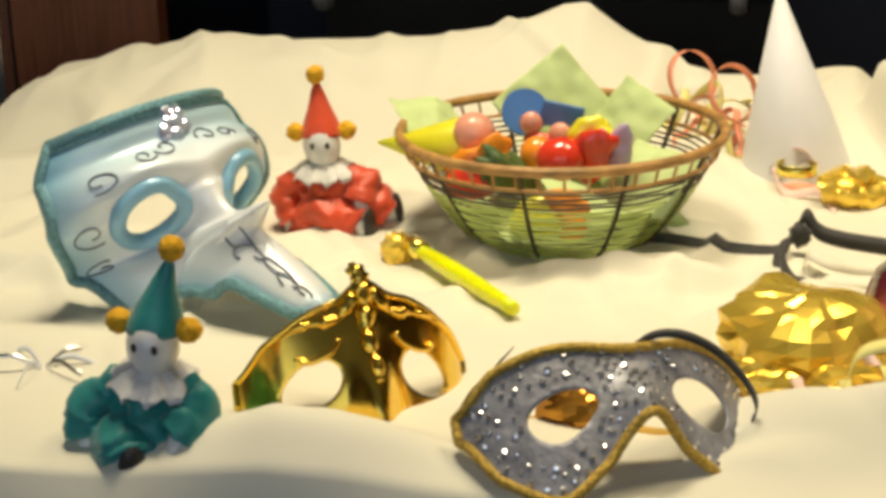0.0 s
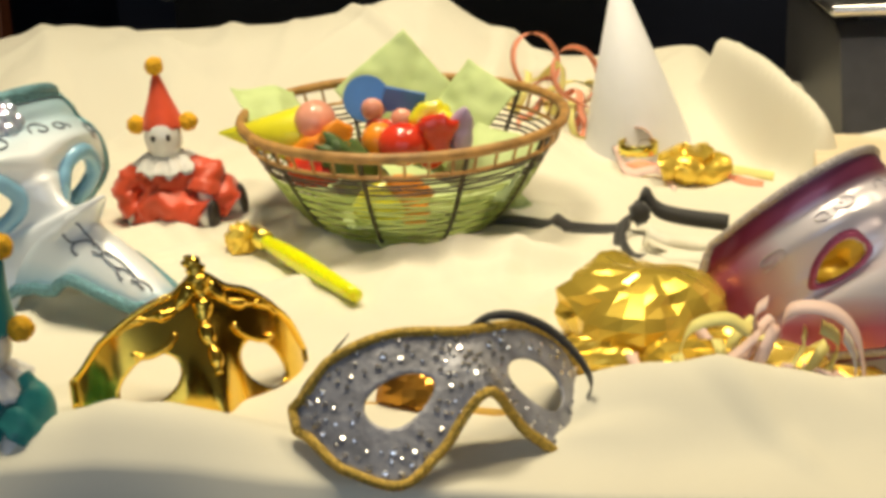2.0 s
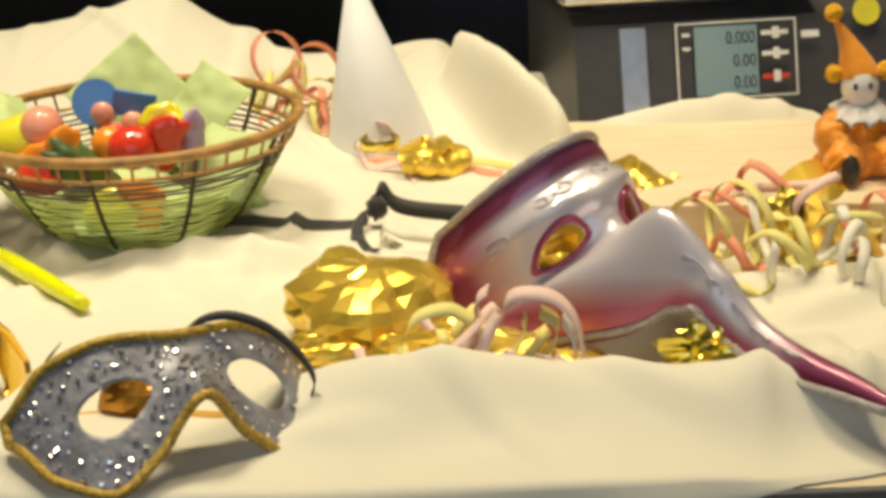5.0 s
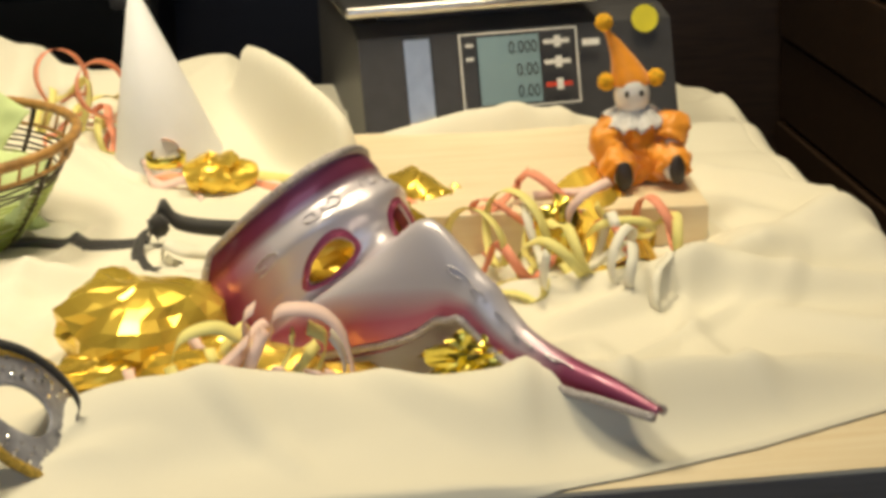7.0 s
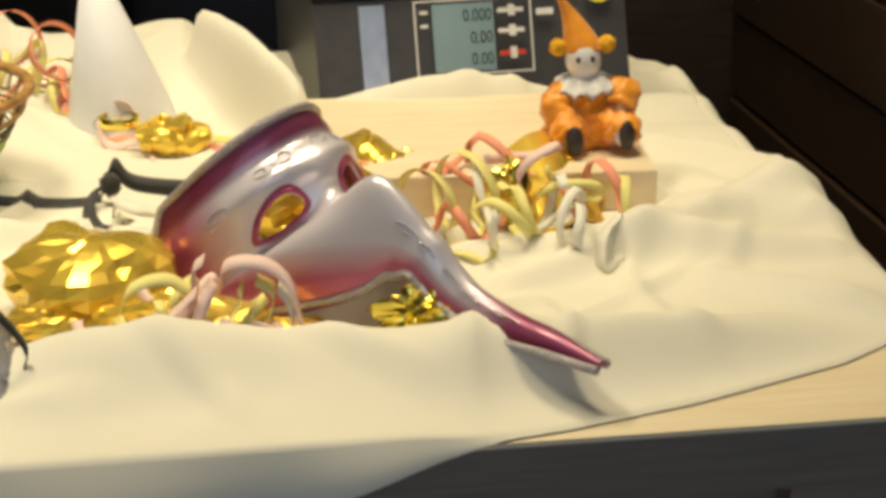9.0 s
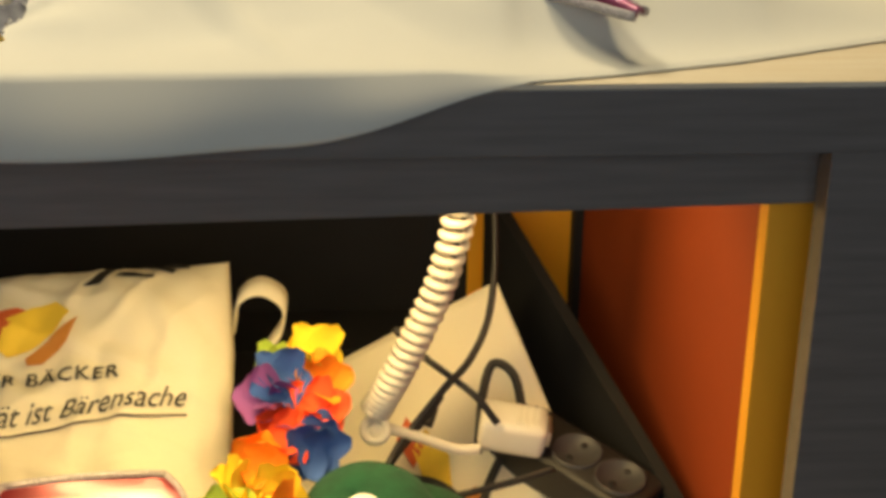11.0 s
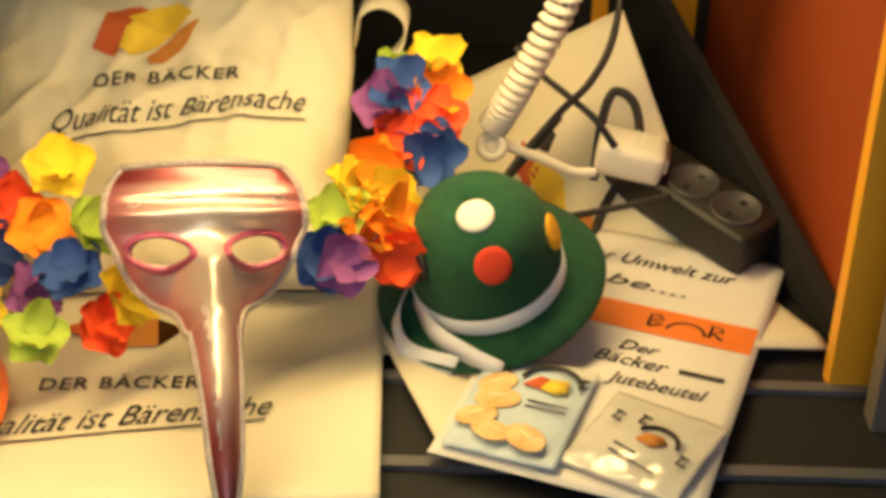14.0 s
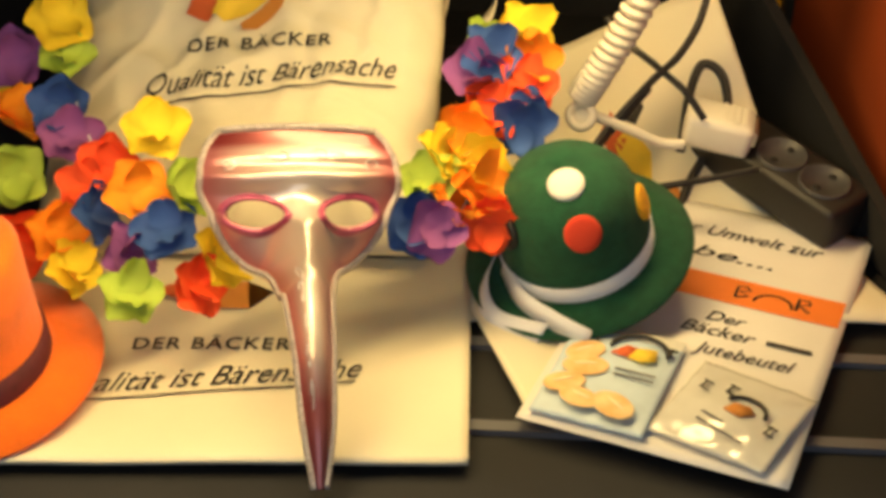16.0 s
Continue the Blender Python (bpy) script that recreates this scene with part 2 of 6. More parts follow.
SCROLL = material("dark_glitter_scroll", (0.17, 0.20, 0.25), 0.4, 0.4, var=0.4, scale=400)
SCROLLSILVER = material("silver_glitter_scroll", (0.70, 0.66, 0.70), 0.35, 0.5, var=0.4, scale=400)
GEM = material("iridescent_gem", (0.55, 0.78, 0.90), 0.08, 0.5, colour2=(0.75, 0.65, 0.85), scale=120)


# ---- mesh helpers ----
def mesh_of(name, verts, faces, mats, smooth=True, uvs=None, slots=None):
    me = bpy.data.meshes.new(name)
    me.from_pydata([tuple(map(float, v)) for v in verts], [], [tuple(map(int, f)) for f in faces])
    for m in (mats if isinstance(mats, (list, tuple)) else [mats]):
        me.materials.append(m)
    me.polygons.foreach_set("use_smooth", [smooth] * len(me.polygons))
    if slots is not None:
        me.polygons.foreach_set("material_index", slots)
    if uvs is not None:
        layer = me.uv_layers.new(name="UVMap")
        for lp in me.loops:
            layer.data[lp.index].uv = uvs[lp.vertex_index]
    me.update()
    return me


def thing(name, label, category, at=(0, 0, 0), group="", kind="", turn=(0, 0, 0)):
    """An Empty at a thing's base, under which its parts go."""
    ob = new(name)
    ob.empty_display_size = 0.02
    ob.matrix_world = pose(*at, *turn)
    return tagged(ob, label, category, group, kind)


def part(name, geo, mat, parent, label="", smooth=True, solid=0.0):
    """One mesh object under a thing. geo: (verts, faces) or a mesh."""
    me = geo if isinstance(geo, bpy.types.Mesh) else mesh_of(name, geo[0], geo[1], mat, smooth)
    ob = new(name, me)
    ob.parent = parent
    if solid:
        s = ob.modifiers.new("thickness", "SOLIDIFY")
        s.thickness, s.offset = solid, -1
    return tagged(ob, label)


def whole(name, geo, mat, label, category, at=(0, 0, 0), turn=(0, 0, 0), group="", kind="", smooth=True, solid=0.0):
    """A thing that is one mesh."""
    ob = part(name, geo, mat, None, "", smooth, solid)
    ob.matrix_world = pose(*at, *turn)
    return tagged(ob, label, category, group, kind)


def join(*geos):
    vs, fs = [], []
    for v, f in geos:
        k = len(vs)
        vs += [tuple(p) for p in v]
        fs += [tuple(i + k for i in q) for q in f]
    return vs, fs


def moved(geo, m):
    return [tuple(m @ Vector(v)) for v in geo[0]], geo[1]


def box(x0, y0, z0, x1, y1, z1, bevel=0.0):
    if not bevel:
        v = [(x, y, z) for z in (z0, z1) for y in (y0, y1) for x in (x0, x1)]
        return v, [(0, 2, 3, 1), (4, 5, 7, 6), (0, 1, 5, 4), (2, 6, 7, 3), (0, 4, 6, 2), (1, 3, 7, 5)]
    bm = bmesh.new()
    bmesh.ops.create_cube(bm, size=1.0)
    for v in bm.verts:
        v.co = Vector((x0 + (v.co.x + .5) * (x1 - x0), y0 + (v.co.y + .5) * (y1 - y0), z0 + (v.co.z + .5) * (z1 - z0)))
    bmesh.ops.bevel(bm, geom=bm.edges[:], offset=bevel, segments=2, affect="EDGES", profile=0.6)
    bm.verts.index_update()
    out = [tuple(v.co) for v in bm.verts], [tuple(v.index for v in f.verts) for f in bm.faces]
    bm.free()
    return out


def grid(fn, nu, nv, wrap_u=False):
    """fn(u, v) over the unit square as a sheet."""
    vs = [fn(i / (nu if wrap_u else nu - 1), j / (nv - 1)) for j in range(nv) for i in range(nu)]
    fs = []
    for j in range(nv - 1):
        for i in range(nu if wrap_u else nu - 1):
            a, b = j * nu + i, j * nu + (i + 1) % nu
            fs.append((a, b, b + nu, a + nu))
    return vs, fs


def lathe(profile, seg=32, cap=True):
    """profile: (radius, z) rows from bottom to top."""
    vs, fs = [], []
    for r, z in profile:
        vs += [(r * math.cos(2 * math.pi * i / seg), r * math.sin(2 * math.pi * i / seg), z) for i in range(seg)]
    for j in range(len(profile) - 1):
        for i in range(seg):
            a, b = j * seg + i, j * seg + (i + 1) % seg
            fs.append((a, b, b + seg, a + seg))
    if cap:
        fs.append(tuple(range(seg))[::-1])
        fs.append(tuple(range((len(profile) - 1) * seg, len(profile) * seg)))
    return vs, fs


def spline(pts, n):
    """A smooth row of n points through pts (Catmull-Rom)."""
    p = np.array(pts, float)
    p = np.vstack([2 * p[0] - p[1], p, 2 * p[-1] - p[-2]])
    out = []
    for t in np.linspace(0, len(pts) - 1 - 1e-6, n):
        i = int(t)
        f = t - i
        a, b, c, d = p[i:i + 4]
        out.append(0.5 * (2 * b + (c - a) * f + (2 * a - 5 * b + 4 * c - d) * f * f + (3 * b - a - 3 * c + d) * f ** 3))
    return np.array(out)


def tube(pts, radius, seg=8, closed=False, caps=True):
    """A round bar along pts; radius may be one number or one for each point."""
    p = [Vector(map(float, q)) for q in pts]
    n = len(p)
    rs = [float(r) for r in radius] if hasattr(radius, "__len__") else [float(radius)] * n
    vs, fs, side = [], [], None
    for i in range(n):
        t = (p[(i + 1) % n] - p[i - 1]) if closed else (p[min(i + 1, n - 1)] - p[max(i - 1, 0)])
        if t.length < 1e-9:
            t = Vector((0, 0, 1))
        t.normalize()
        if side is None:
            side = t.orthogonal().normalized()
        side = (side - t * side.dot(t)).normalized()
        other = t.cross(side)
        for k in range(seg):
            a = 2 * math.pi * k / seg
            vs.append(tuple(p[i] + rs[i] * (math.cos(a) * side + math.sin(a) * other)))
    for i in range(n if closed else n - 1):
        for k in range(seg):
            a, b = i * seg + k, i * seg + (k + 1) % seg
            c, d = ((i + 1) % n) * seg + (k + 1) % seg, ((i + 1) % n) * seg + k
            fs.append((a, b, c, d))
    if caps and not closed:
        fs += [tuple(range(seg))[::-1], tuple(range((n - 1) * seg, n * seg))]
    return vs, fs


def strap(pts, widths, thick=0.0006):
    """A flat band along pts; widths: one vector, or one for each point, from edge to edge."""
    n = len(pts)
    p = [Vector(map(float, q)) for q in pts]
    ws = [Vector(w) for w in widths] if hasattr(widths[0], "__len__") else [Vector(widths)] * n
    vs, fs = [], []
    for i in range(n):
        t = (p[min(i + 1, n - 1)] - p[max(i - 1, 0)]).normalized()
        up = t.cross(ws[i])
        up = up.normalized() * thick if up.length > 1e-9 else Vector((0, 0, thick))
        for s, h in ((-.5, -.5), (.5, -.5), (.5, .5), (-.5, .5)):
            vs.append(tuple(p[i] + ws[i] * s + up * h))
    for i in range(n - 1):
        for k in range(4):
            a, b = i * 4 + k, i * 4 + (k + 1) % 4
            fs.append((a, b, b + 4, a + 4))
    fs += [(0, 3, 2, 1), (4 * n - 4, 4 * n - 3, 4 * n - 2, 4 * n - 1)]
    return vs, fs


def ball(r, at=(0, 0, 0), stretch=(1, 1, 1), seg=16, rough=0.0, freq=60.0):
    vs, fs = lathe([(max(1e-5, r * math.sin(math.pi * j / (seg // 2 + 2))), -r * math.cos(math.pi * j / (seg // 2 + 2))) for j in range(seg // 2 + 3)], seg)
    out = []
    for v in vs:
        q = Vector(v)
        if rough:
            q *= 1 + rough * noise.noise(q * freq + Vector(at) * 37)
        out.append((at[0] + q.x * stretch[0], at[1] + q.y * stretch[1], at[2] + q.z * stretch[2]))
    return out, fs


def polygon(pts, z=0.0, thick=0.0004):
    """A thin flat plate with the outline pts in the xy plane."""
    n = len(pts)
    vs = [(x, y, z) for x, y in pts] + [(x, y, z + thick) for x, y in pts]
    fs = [tuple(range(n))[::-1], tuple(range(n, 2 * n))] + [(i, (i + 1) % n, n + (i + 1) % n, n + i) for i in range(n)]
    return vs, fs


def lettering(text, height, shear=0.0, bold=0.0, spacing=1.0):
    """Text as a flat mesh in the xy plane, from the origin to the right, scaled to that capital height."""
    c = bpy.data.curves.new("lettering", "FONT")
    c.body, c.size, c.shear, c.offset, c.space_character, c.extrude = text, 1.0, shear, bold, spacing, 0.0
    c.resolution_u = 3
    ob = bpy.data.objects.new("lettering", c)
    scene.collection.objects.link(ob)
    dg = bpy.context.evaluated_depsgraph_get()
    me = bpy.data.meshes.new_from_object(ob.evaluated_get(dg))
    vs = [tuple(v.co * (height / 0.70)) for v in me.vertices]
    fs = [tuple(f.vertices) for f in me.polygons]
    bpy.data.objects.remove(ob)
    bpy.data.curves.remove(c)
    bpy.data.meshes.remove(me)
    return vs, fs


def fitted(geo, fn):
    """Maps flat (x, y) geometry by fn(x, y) onto a surface."""
    return [tuple(fn(v[0], v[1])) for v in geo[0]], geo[1]


def stretched(geo, width):
    xs = [geo[0][i][0] for f in geo[1] for i in f]
    k = width / (max(xs) - min(xs))
    return [((v[0] - min(xs)) * k, v[1], v[2]) for v in geo[0]], geo[1]


def at_world(ob):
    """Parts written in world metres under a thing that stands elsewhere."""
    return lambda geo: moved(geo, ob.matrix_world.inverted())


def smoothstep(a, b, x):
    t = min(1.0, max(0.0, (x - a) / (b - a)))
    return t * t * (3 - 2 * t)


def table_of(rows):
    xs, ys = [r[0] for r in rows], [r[1] for r in rows]
    return lambda x: float(np.interp(x, xs, ys))


# ---- the room and the counter ----
def structure(name, geo, mat, label, category="wall", smooth=False):
    return whole(name, geo, mat, label, category, kind="structure", smooth=smooth)


# unseen floor, ceiling and plaster walls, added for bounce light and reflections
structure("floor", box(-2.6, -3.2, -0.92, 3.2, 1.9, -0.86), FLOORTILE, "unseen dark tiled floor added below the display counter", "floor")
structure("ceiling", box(-2.6, -3.2, 1.85, 3.2, 1.9, 1.95), PLASTER, "unseen pale plaster ceiling added to bounce light over the display", "ceiling")
structure("wall_south", box(-2.6, -3.3, -0.86, 3.2, -3.2, 1.85), PLASTER, "unseen plaster wall added opposite the counter to bounce light")
structure("wall_west", box(-2.7, -3.2, -0.86, -2.6, 1.9, 1.85), PLASTER, "unseen plaster side wall added to bounce light")
structure("wall_east", box(3.2, -3.2, -0.86, 3.3, 1.9, 1.85), PLASTER, "unseen plaster side wall added to bounce light")
structure("wall_north", box(-2.6, 1.8, -0.86, 3.2, 1.9, 1.85), NAVY, "dark blue-grey wall behind the display")

# table with its cloth
CREST = table_of([(-0.5, -.08), (-0.414, -.04), (-0.344, 0.028), (-0.304, 0.055), (-.15, .088), (-.07, .082), (.03, .087), (.15, .10), (.245, .123), (.30, .088), (.345, .058), (.45, .055), (.50, .06), (.58, .03), (.64, .02), (1.1, .0)])
FRONT_HUMP = table_of([(-.3, .0), (-.05, .004), (.06, .006), (.11, .022), (.155, .034), (.20, .030), (.25, .015), (.31, .004), (.4, .0), (1.1, .0)])
NEAR = table_of([(-.5, .0), (.66, .0), (.72, .012), (.80, .035), (.90, .075), (1.0, .14)])


def HEM(x):
    return -.033 + .003 * math.sin(13 * x) + .031 * smoothstep(.55, .69, x)


def ridge(x, y, x0, y0, x1, y1, h, w):
    dx, dy = x1 - x0, y1 - y0
    t = min(1, max(0, ((x - x0) * dx + (y - y0) * dy) / (dx * dx + dy * dy)))
    d = math.hypot(x - x0 - t * dx, y - y0 - t * dy)
    return h * math.exp(-(d / w) ** 2) * (0.4 + 0.6 * math.sin(math.pi * (0.15 + 0.7 * t)))


def cloth_z(x, y):
    z = CREST(x) * smoothstep(0.58, 0.80, y) - 0.10 * smoothstep(0.80, 0.88, y)
    z += FRONT_HUMP(x) * math.exp(-((y - 0.03) / 0.030) ** 2)
    z += ridge(x, y, 0.27, 0.352, 0.44, 0.352, 0.013, 0.013) + ridge(x, y, 0.02, 0.30, 0.15, 0.335, 0.008, 0.02) + ridge(x, y, -0.30, 0.20, 0.02, 0.16, 0.012, 0.03)
    # the long fold along the front
    d = y - (0.112 - 0.036 * smoothstep(.52, .74, x) + 0.012 * math.sin(9 * x))
    z += (0.030 - 0.006 * smoothstep(.52, .58, x)) * smoothstep(0.36, 0.46, x) * smoothstep(1.0, 0.82, x) * math.exp(-(d / (0.018 if d > 0 else 0.042)) ** 2)
    z += ridge(x, y, 0.522, 0.72, 0.60, 0.56, 0.080, 0.013)
    z += ridge(x, y, 0.64, 0.60, 0.82, 0.60, 0.050, 0.024)
    z += ridge(x, y, 0.86, 0.30, 0.99, 0.36, 0.022, 0.024) + ridge(x, y, 0.70, 0.27, 0.95, 0.24, 0.017, 0.016)
    z += ridge(x, y, 0.72, 0.21, 0.88, 0.29, 0.012, 0.012) + ridge(x, y, 0.90, 0.52, 0.985, 0.40, 0.014, 0.016) + ridge(x, y, -0.25, 0.36, -0.08, 0.30, 0.014, 0.016)
    z += ridge(x, y, 0.88, 0.44, 0.97, 0.30, 0.010, 0.02) + ridge(x, y, 0.86, 0.20, 0.95, 0.14, 0.010, 0.018)
    z += ridge(x, y, -0.30, 0.55, -0.05, 0.72, 0.02, 0.05) + ridge(x, y, 0.60, 0.17, 0.64, 0.20, 0.016, 0.018)
    z -= 0.06 * smoothstep(0.975, 1.02, x)
    q = Vector((x * 5.0, y * 6.0, 0.3))
    fine = noise.noise(q * 3.1) + 1.6 * abs(noise.noise(Vector((x * 4 + y * 5, y * 9 - x * 2, 2.2))))
    z += 0.006 * abs(noise.noise(q)) * smoothstep(0, 0.15, y) + 0.0030 * fine * smoothstep(-.02, .06, y) + 0.002
    # small creases that run askew
    for a, s, g in ((0.5, 11.0, 7.3), (-0.9, 9.0, 2.1), (1.3, 14.0, 4.4)):
        p, r = x * math.cos(a) + y * math.sin(a), y * math.cos(a) - x * math.sin(a)
        z += 0.0065 * max(0.0, 0.16 - abs(noise.noise(Vector((p * s * .35, r * s, g))))) / 0.16 * smoothstep(0.10, 0.5, noise.noise(Vector((x * 4, y * 4, g * 3))) + 0.30) * smoothstep(.0, .08, y)
    if x > .62:
        z *= 1 - smoothstep(.62, .70, x) * smoothstep(.07, .0, y - NEAR(x))
    return z


def cloth_point(u, v):
    x = -0.40 + 1.40 * u
    x += 0.012 * math.sin(7 * v + 2) * (1 if u > 0.98 or u < 0.02 else 0)
    y0 = NEAR(x)
    k = v / 0.93
    if k <= 1:
        y = 0.88 + (y0 - 0.88) * k
        return x, y, cloth_z(x, y) + 0.001 + 0.003 * (1 - smoothstep(.62, .70, x) * smoothstep(.07, .0, y - y0))
    q = (v - 0.93) / 0.07
    z0 = cloth_z(x, y0) + 0.004 - 0.003 * smoothstep(.62, .70, x)
    out = 0.010 * math.sin(q * math.pi / 2) + 0.004 * (1 + math.sin(31 * x)) * q
    out *= 1 - .75 * smoothstep(.58, .667, x)
    if y0 > 0.004:
        return x, y0 - 0.004 * q, z0 + (-0.0004 - z0) * q
    return x, y0 - out, z0 + (HEM(x) - z0) * q


whole("tablecloth", grid(cloth_point, 300, 220), CLOTH, "cream cotton cloth draped in loose folds over the counter", "tablecloth", solid=0.0012)

counter = thing("display_counter", "grey-brown laminate display counter with a pale wooden top", "counter", (0.3, 0, -0.86))
cw = at_world(counter)
part("tabletop", cw(box(-0.75, -0.001, -0.004, 0.985, 0.86, -0.001)), PINE, counter, "pale wooden top", smooth=False)
part("top_edge", cw(box(-0.75, 0.0, -0.042, 0.985, 0.86, -0.0045, 0.001)), GREYWOOD, counter, smooth=False)
part("apron_rail", cw(moved(box(-1.62, 0.028, -0.040, 0.12, 0.046, 0.004, 0.001), pose(.86, 0, -.0425, 0, -1.05, 0))), GREYWOOD, counter, smooth=False)
part("post", cw(box(0.848, 0.004, -0.86, 0.97, 0.026, -0.0425, 0.001)), GREYWOOD, counter, smooth=False)
part("post", cw(box(-0.52, 0.004, -0.86, -0.40, 0.058, -0.0425, 0.001)), GREYWOOD, counter, smooth=False)
part("panel_edge", cw(box(0.829, 0.0485, -0.60, 0.872, 0.066, -0.085, 0.0008)), YELLOWPAINT, counter, "ochre yellow painted panel edge", smooth=False)

# space behind the counter
back = thing("equipment_trolley", "black wheeled trolley standing behind the counter", "trolley", (0.15, 1.2, -0.86))
bw = at_world(back)
part("body", bw(box(-0.16, 1.02, 0.135, 0.47, 1.45, 0.75, 0.006)), BLACK, back, smooth=False)
for x in (-0.075, 0.385):
    wheel = part("caster_wheel", bw(moved(lathe([(0.006, -0.008), (0.018, -0.009), (0.021, -0.004), (0.021, 0.004), (0.018, 0.009), (0.006, 0.008)], 24), pose(x, 1.0, 0.108, 0, 90, 0))), GREY, back, "grey rubber caster wheel")
    part("fork", bw(box(x - 0.013, 0.995, 0.108, x - 0.0105, 1.02, 0.14)), DARKGREY, back, smooth=False)
part("stand", bw(box(-0.10, 1.1, -0.86, 0.42, 1.4, 0.085, 0.004)), BLACK, back, smooth=False)
structure("door_1", box(-0.47, 1.03, -0.86, -0.285, 1.06, 1.2), BROWNWOOD, "red-brown wooden door behind the counter", "door")
structure("trim", box(-0.49, 1.0, -0.86, -0.472, 1.03, 1.2), STEEL, "slim metal door frame upright", "door frame")
structure("wall_1", box(-1.6, 1.06, -0.86, -0.47, 1.1, 1.2), NAVY, "dark blue-grey panel wall beside the door")
structure("wall_2", box(0.90, 1.10, -0.86, 2.4, 1.16, 1.2), DARKWOOD, "dark brown wooden wall beside the counter")
# the boards' receding lines stand in for brown diagonal reflections in the glass
side = structure("wall_9", box(1.16, -0.10, -0.86, 1.20, 1.10, 1.2), DARKWOOD, "dark brown side wall with boards standing in for glass reflections")
for k in range(9):
    part("board", box(1.146 - .004 * (k % 2), -0.10, -0.30 + .1 * k, 1.1595, 1.09, -0.206 + .1 * k, .002), DARKWOOD, side, smooth=False)
structure("wall_3", box(-0.285, 1.46, -0.86, 0.9, 1.5, 1.2), NAVY, "dark blue-grey wall behind the trolley")


# ---- carnival masks ----
def hole_sheet(pos, nu, nv, holes):
    """A sheet pos(u, v) over the unit square with elliptic holes (u, v, ru, rv), whose edges are snapped round."""
    uv = [[i / (nu - 1), j / (nv - 1)] for j in range(nv) for i in range(nu)]
    faces = []
    for j in range(nv - 1):
        for i in range(nu - 1):
            a = j * nu + i
            cu, cv = (i + .5) / (nu - 1), (j + .5) / (nv - 1)
            if all(((cu - h[0]) / h[2]) ** 2 + ((cv - h[1]) / h[3]) ** 2 > 1 for h in holes):
                faces.append((a, a + nu, a + nu + 1, a + 1))
    count = {}
    for f in faces:
        for k in range(4):
            e = tuple(sorted((f[k], f[(k + 1) % 4])))
            count[e] = count.get(e, 0) + 1
    for e, c in count.items():
        if c == 1:
            for i in e:
                u, v = uv[i]
                for h in holes:
                    d = math.hypot((u - h[0]) / h[2], (v - h[1]) / h[3])
                    if d < 1.6:
                        uv[i] = [h[0] + (u - h[0]) / d, h[1] + (v - h[1]) / d]
    used = sorted({i for f in faces for i in f})
    at = {i: k for k, i in enumerate(used)}
    return [pos(*uv[i]) for i in used], [tuple(at[i] for i in f) for f in faces], [tuple(uv[i]) for i in used]


def interp(rows):
    a = np.array(rows, float)
    s = a[:, 0]

    def f(t):
        # smooth blend between the rows
        i = int(min(max(np.searchsorted(s, t) - 1, 0), len(s) - 2))
        k = (t - s[i]) / (s[i + 1] - s[i])
        p0, p1, p2, p3 = a[max(i - 1, 0), 1:], a[i, 1:], a[i + 1, 1:], a[min(i + 2, len(s) - 1), 1:]
        return 0.5 * (2 * p1 + (p2 - p0) * k + (2 * p0 - 5 * p1 + 4 * p2 - p3) * k * k + (3 * p1 - p0 - 3 * p2 + p3) * k ** 3)
    return f


# along the middle line: forward, up, half width, how far the sides fall back, bridge, droop of the sides
ZANNI = interp([
    (0.00, .050, .078, .060, .046, .000, .006), (0.08, .056, .064, .070, .052, .000, .000), (0.16, .066, .050, .075, .058, .000, .000),
    (0.22, .074, .040, .076, .062, .002, .000), (0.27, .070, .030, .077, .056, .006, .000), (0.34, .074, .017, .077, .055, .012, .002),
    (0.42, .092, .004, .075, .054, .028, .006), (0.49, .113, -.003, .065, .052, .046, .014), (0.54, .130, -.011, .041, .042, .050, .022),
    (0.59, .146, -.022, .026, .036, .026, .012), (0.65, .161, -.038, .021, .032, .008, .003), (0.75, .179, -.070, .017, .026, .002, .000),
    (0.88, .192, -.119, .013, .018, .000, .000), (1.00, .198, -.165, .005, .007, .000, .000)])


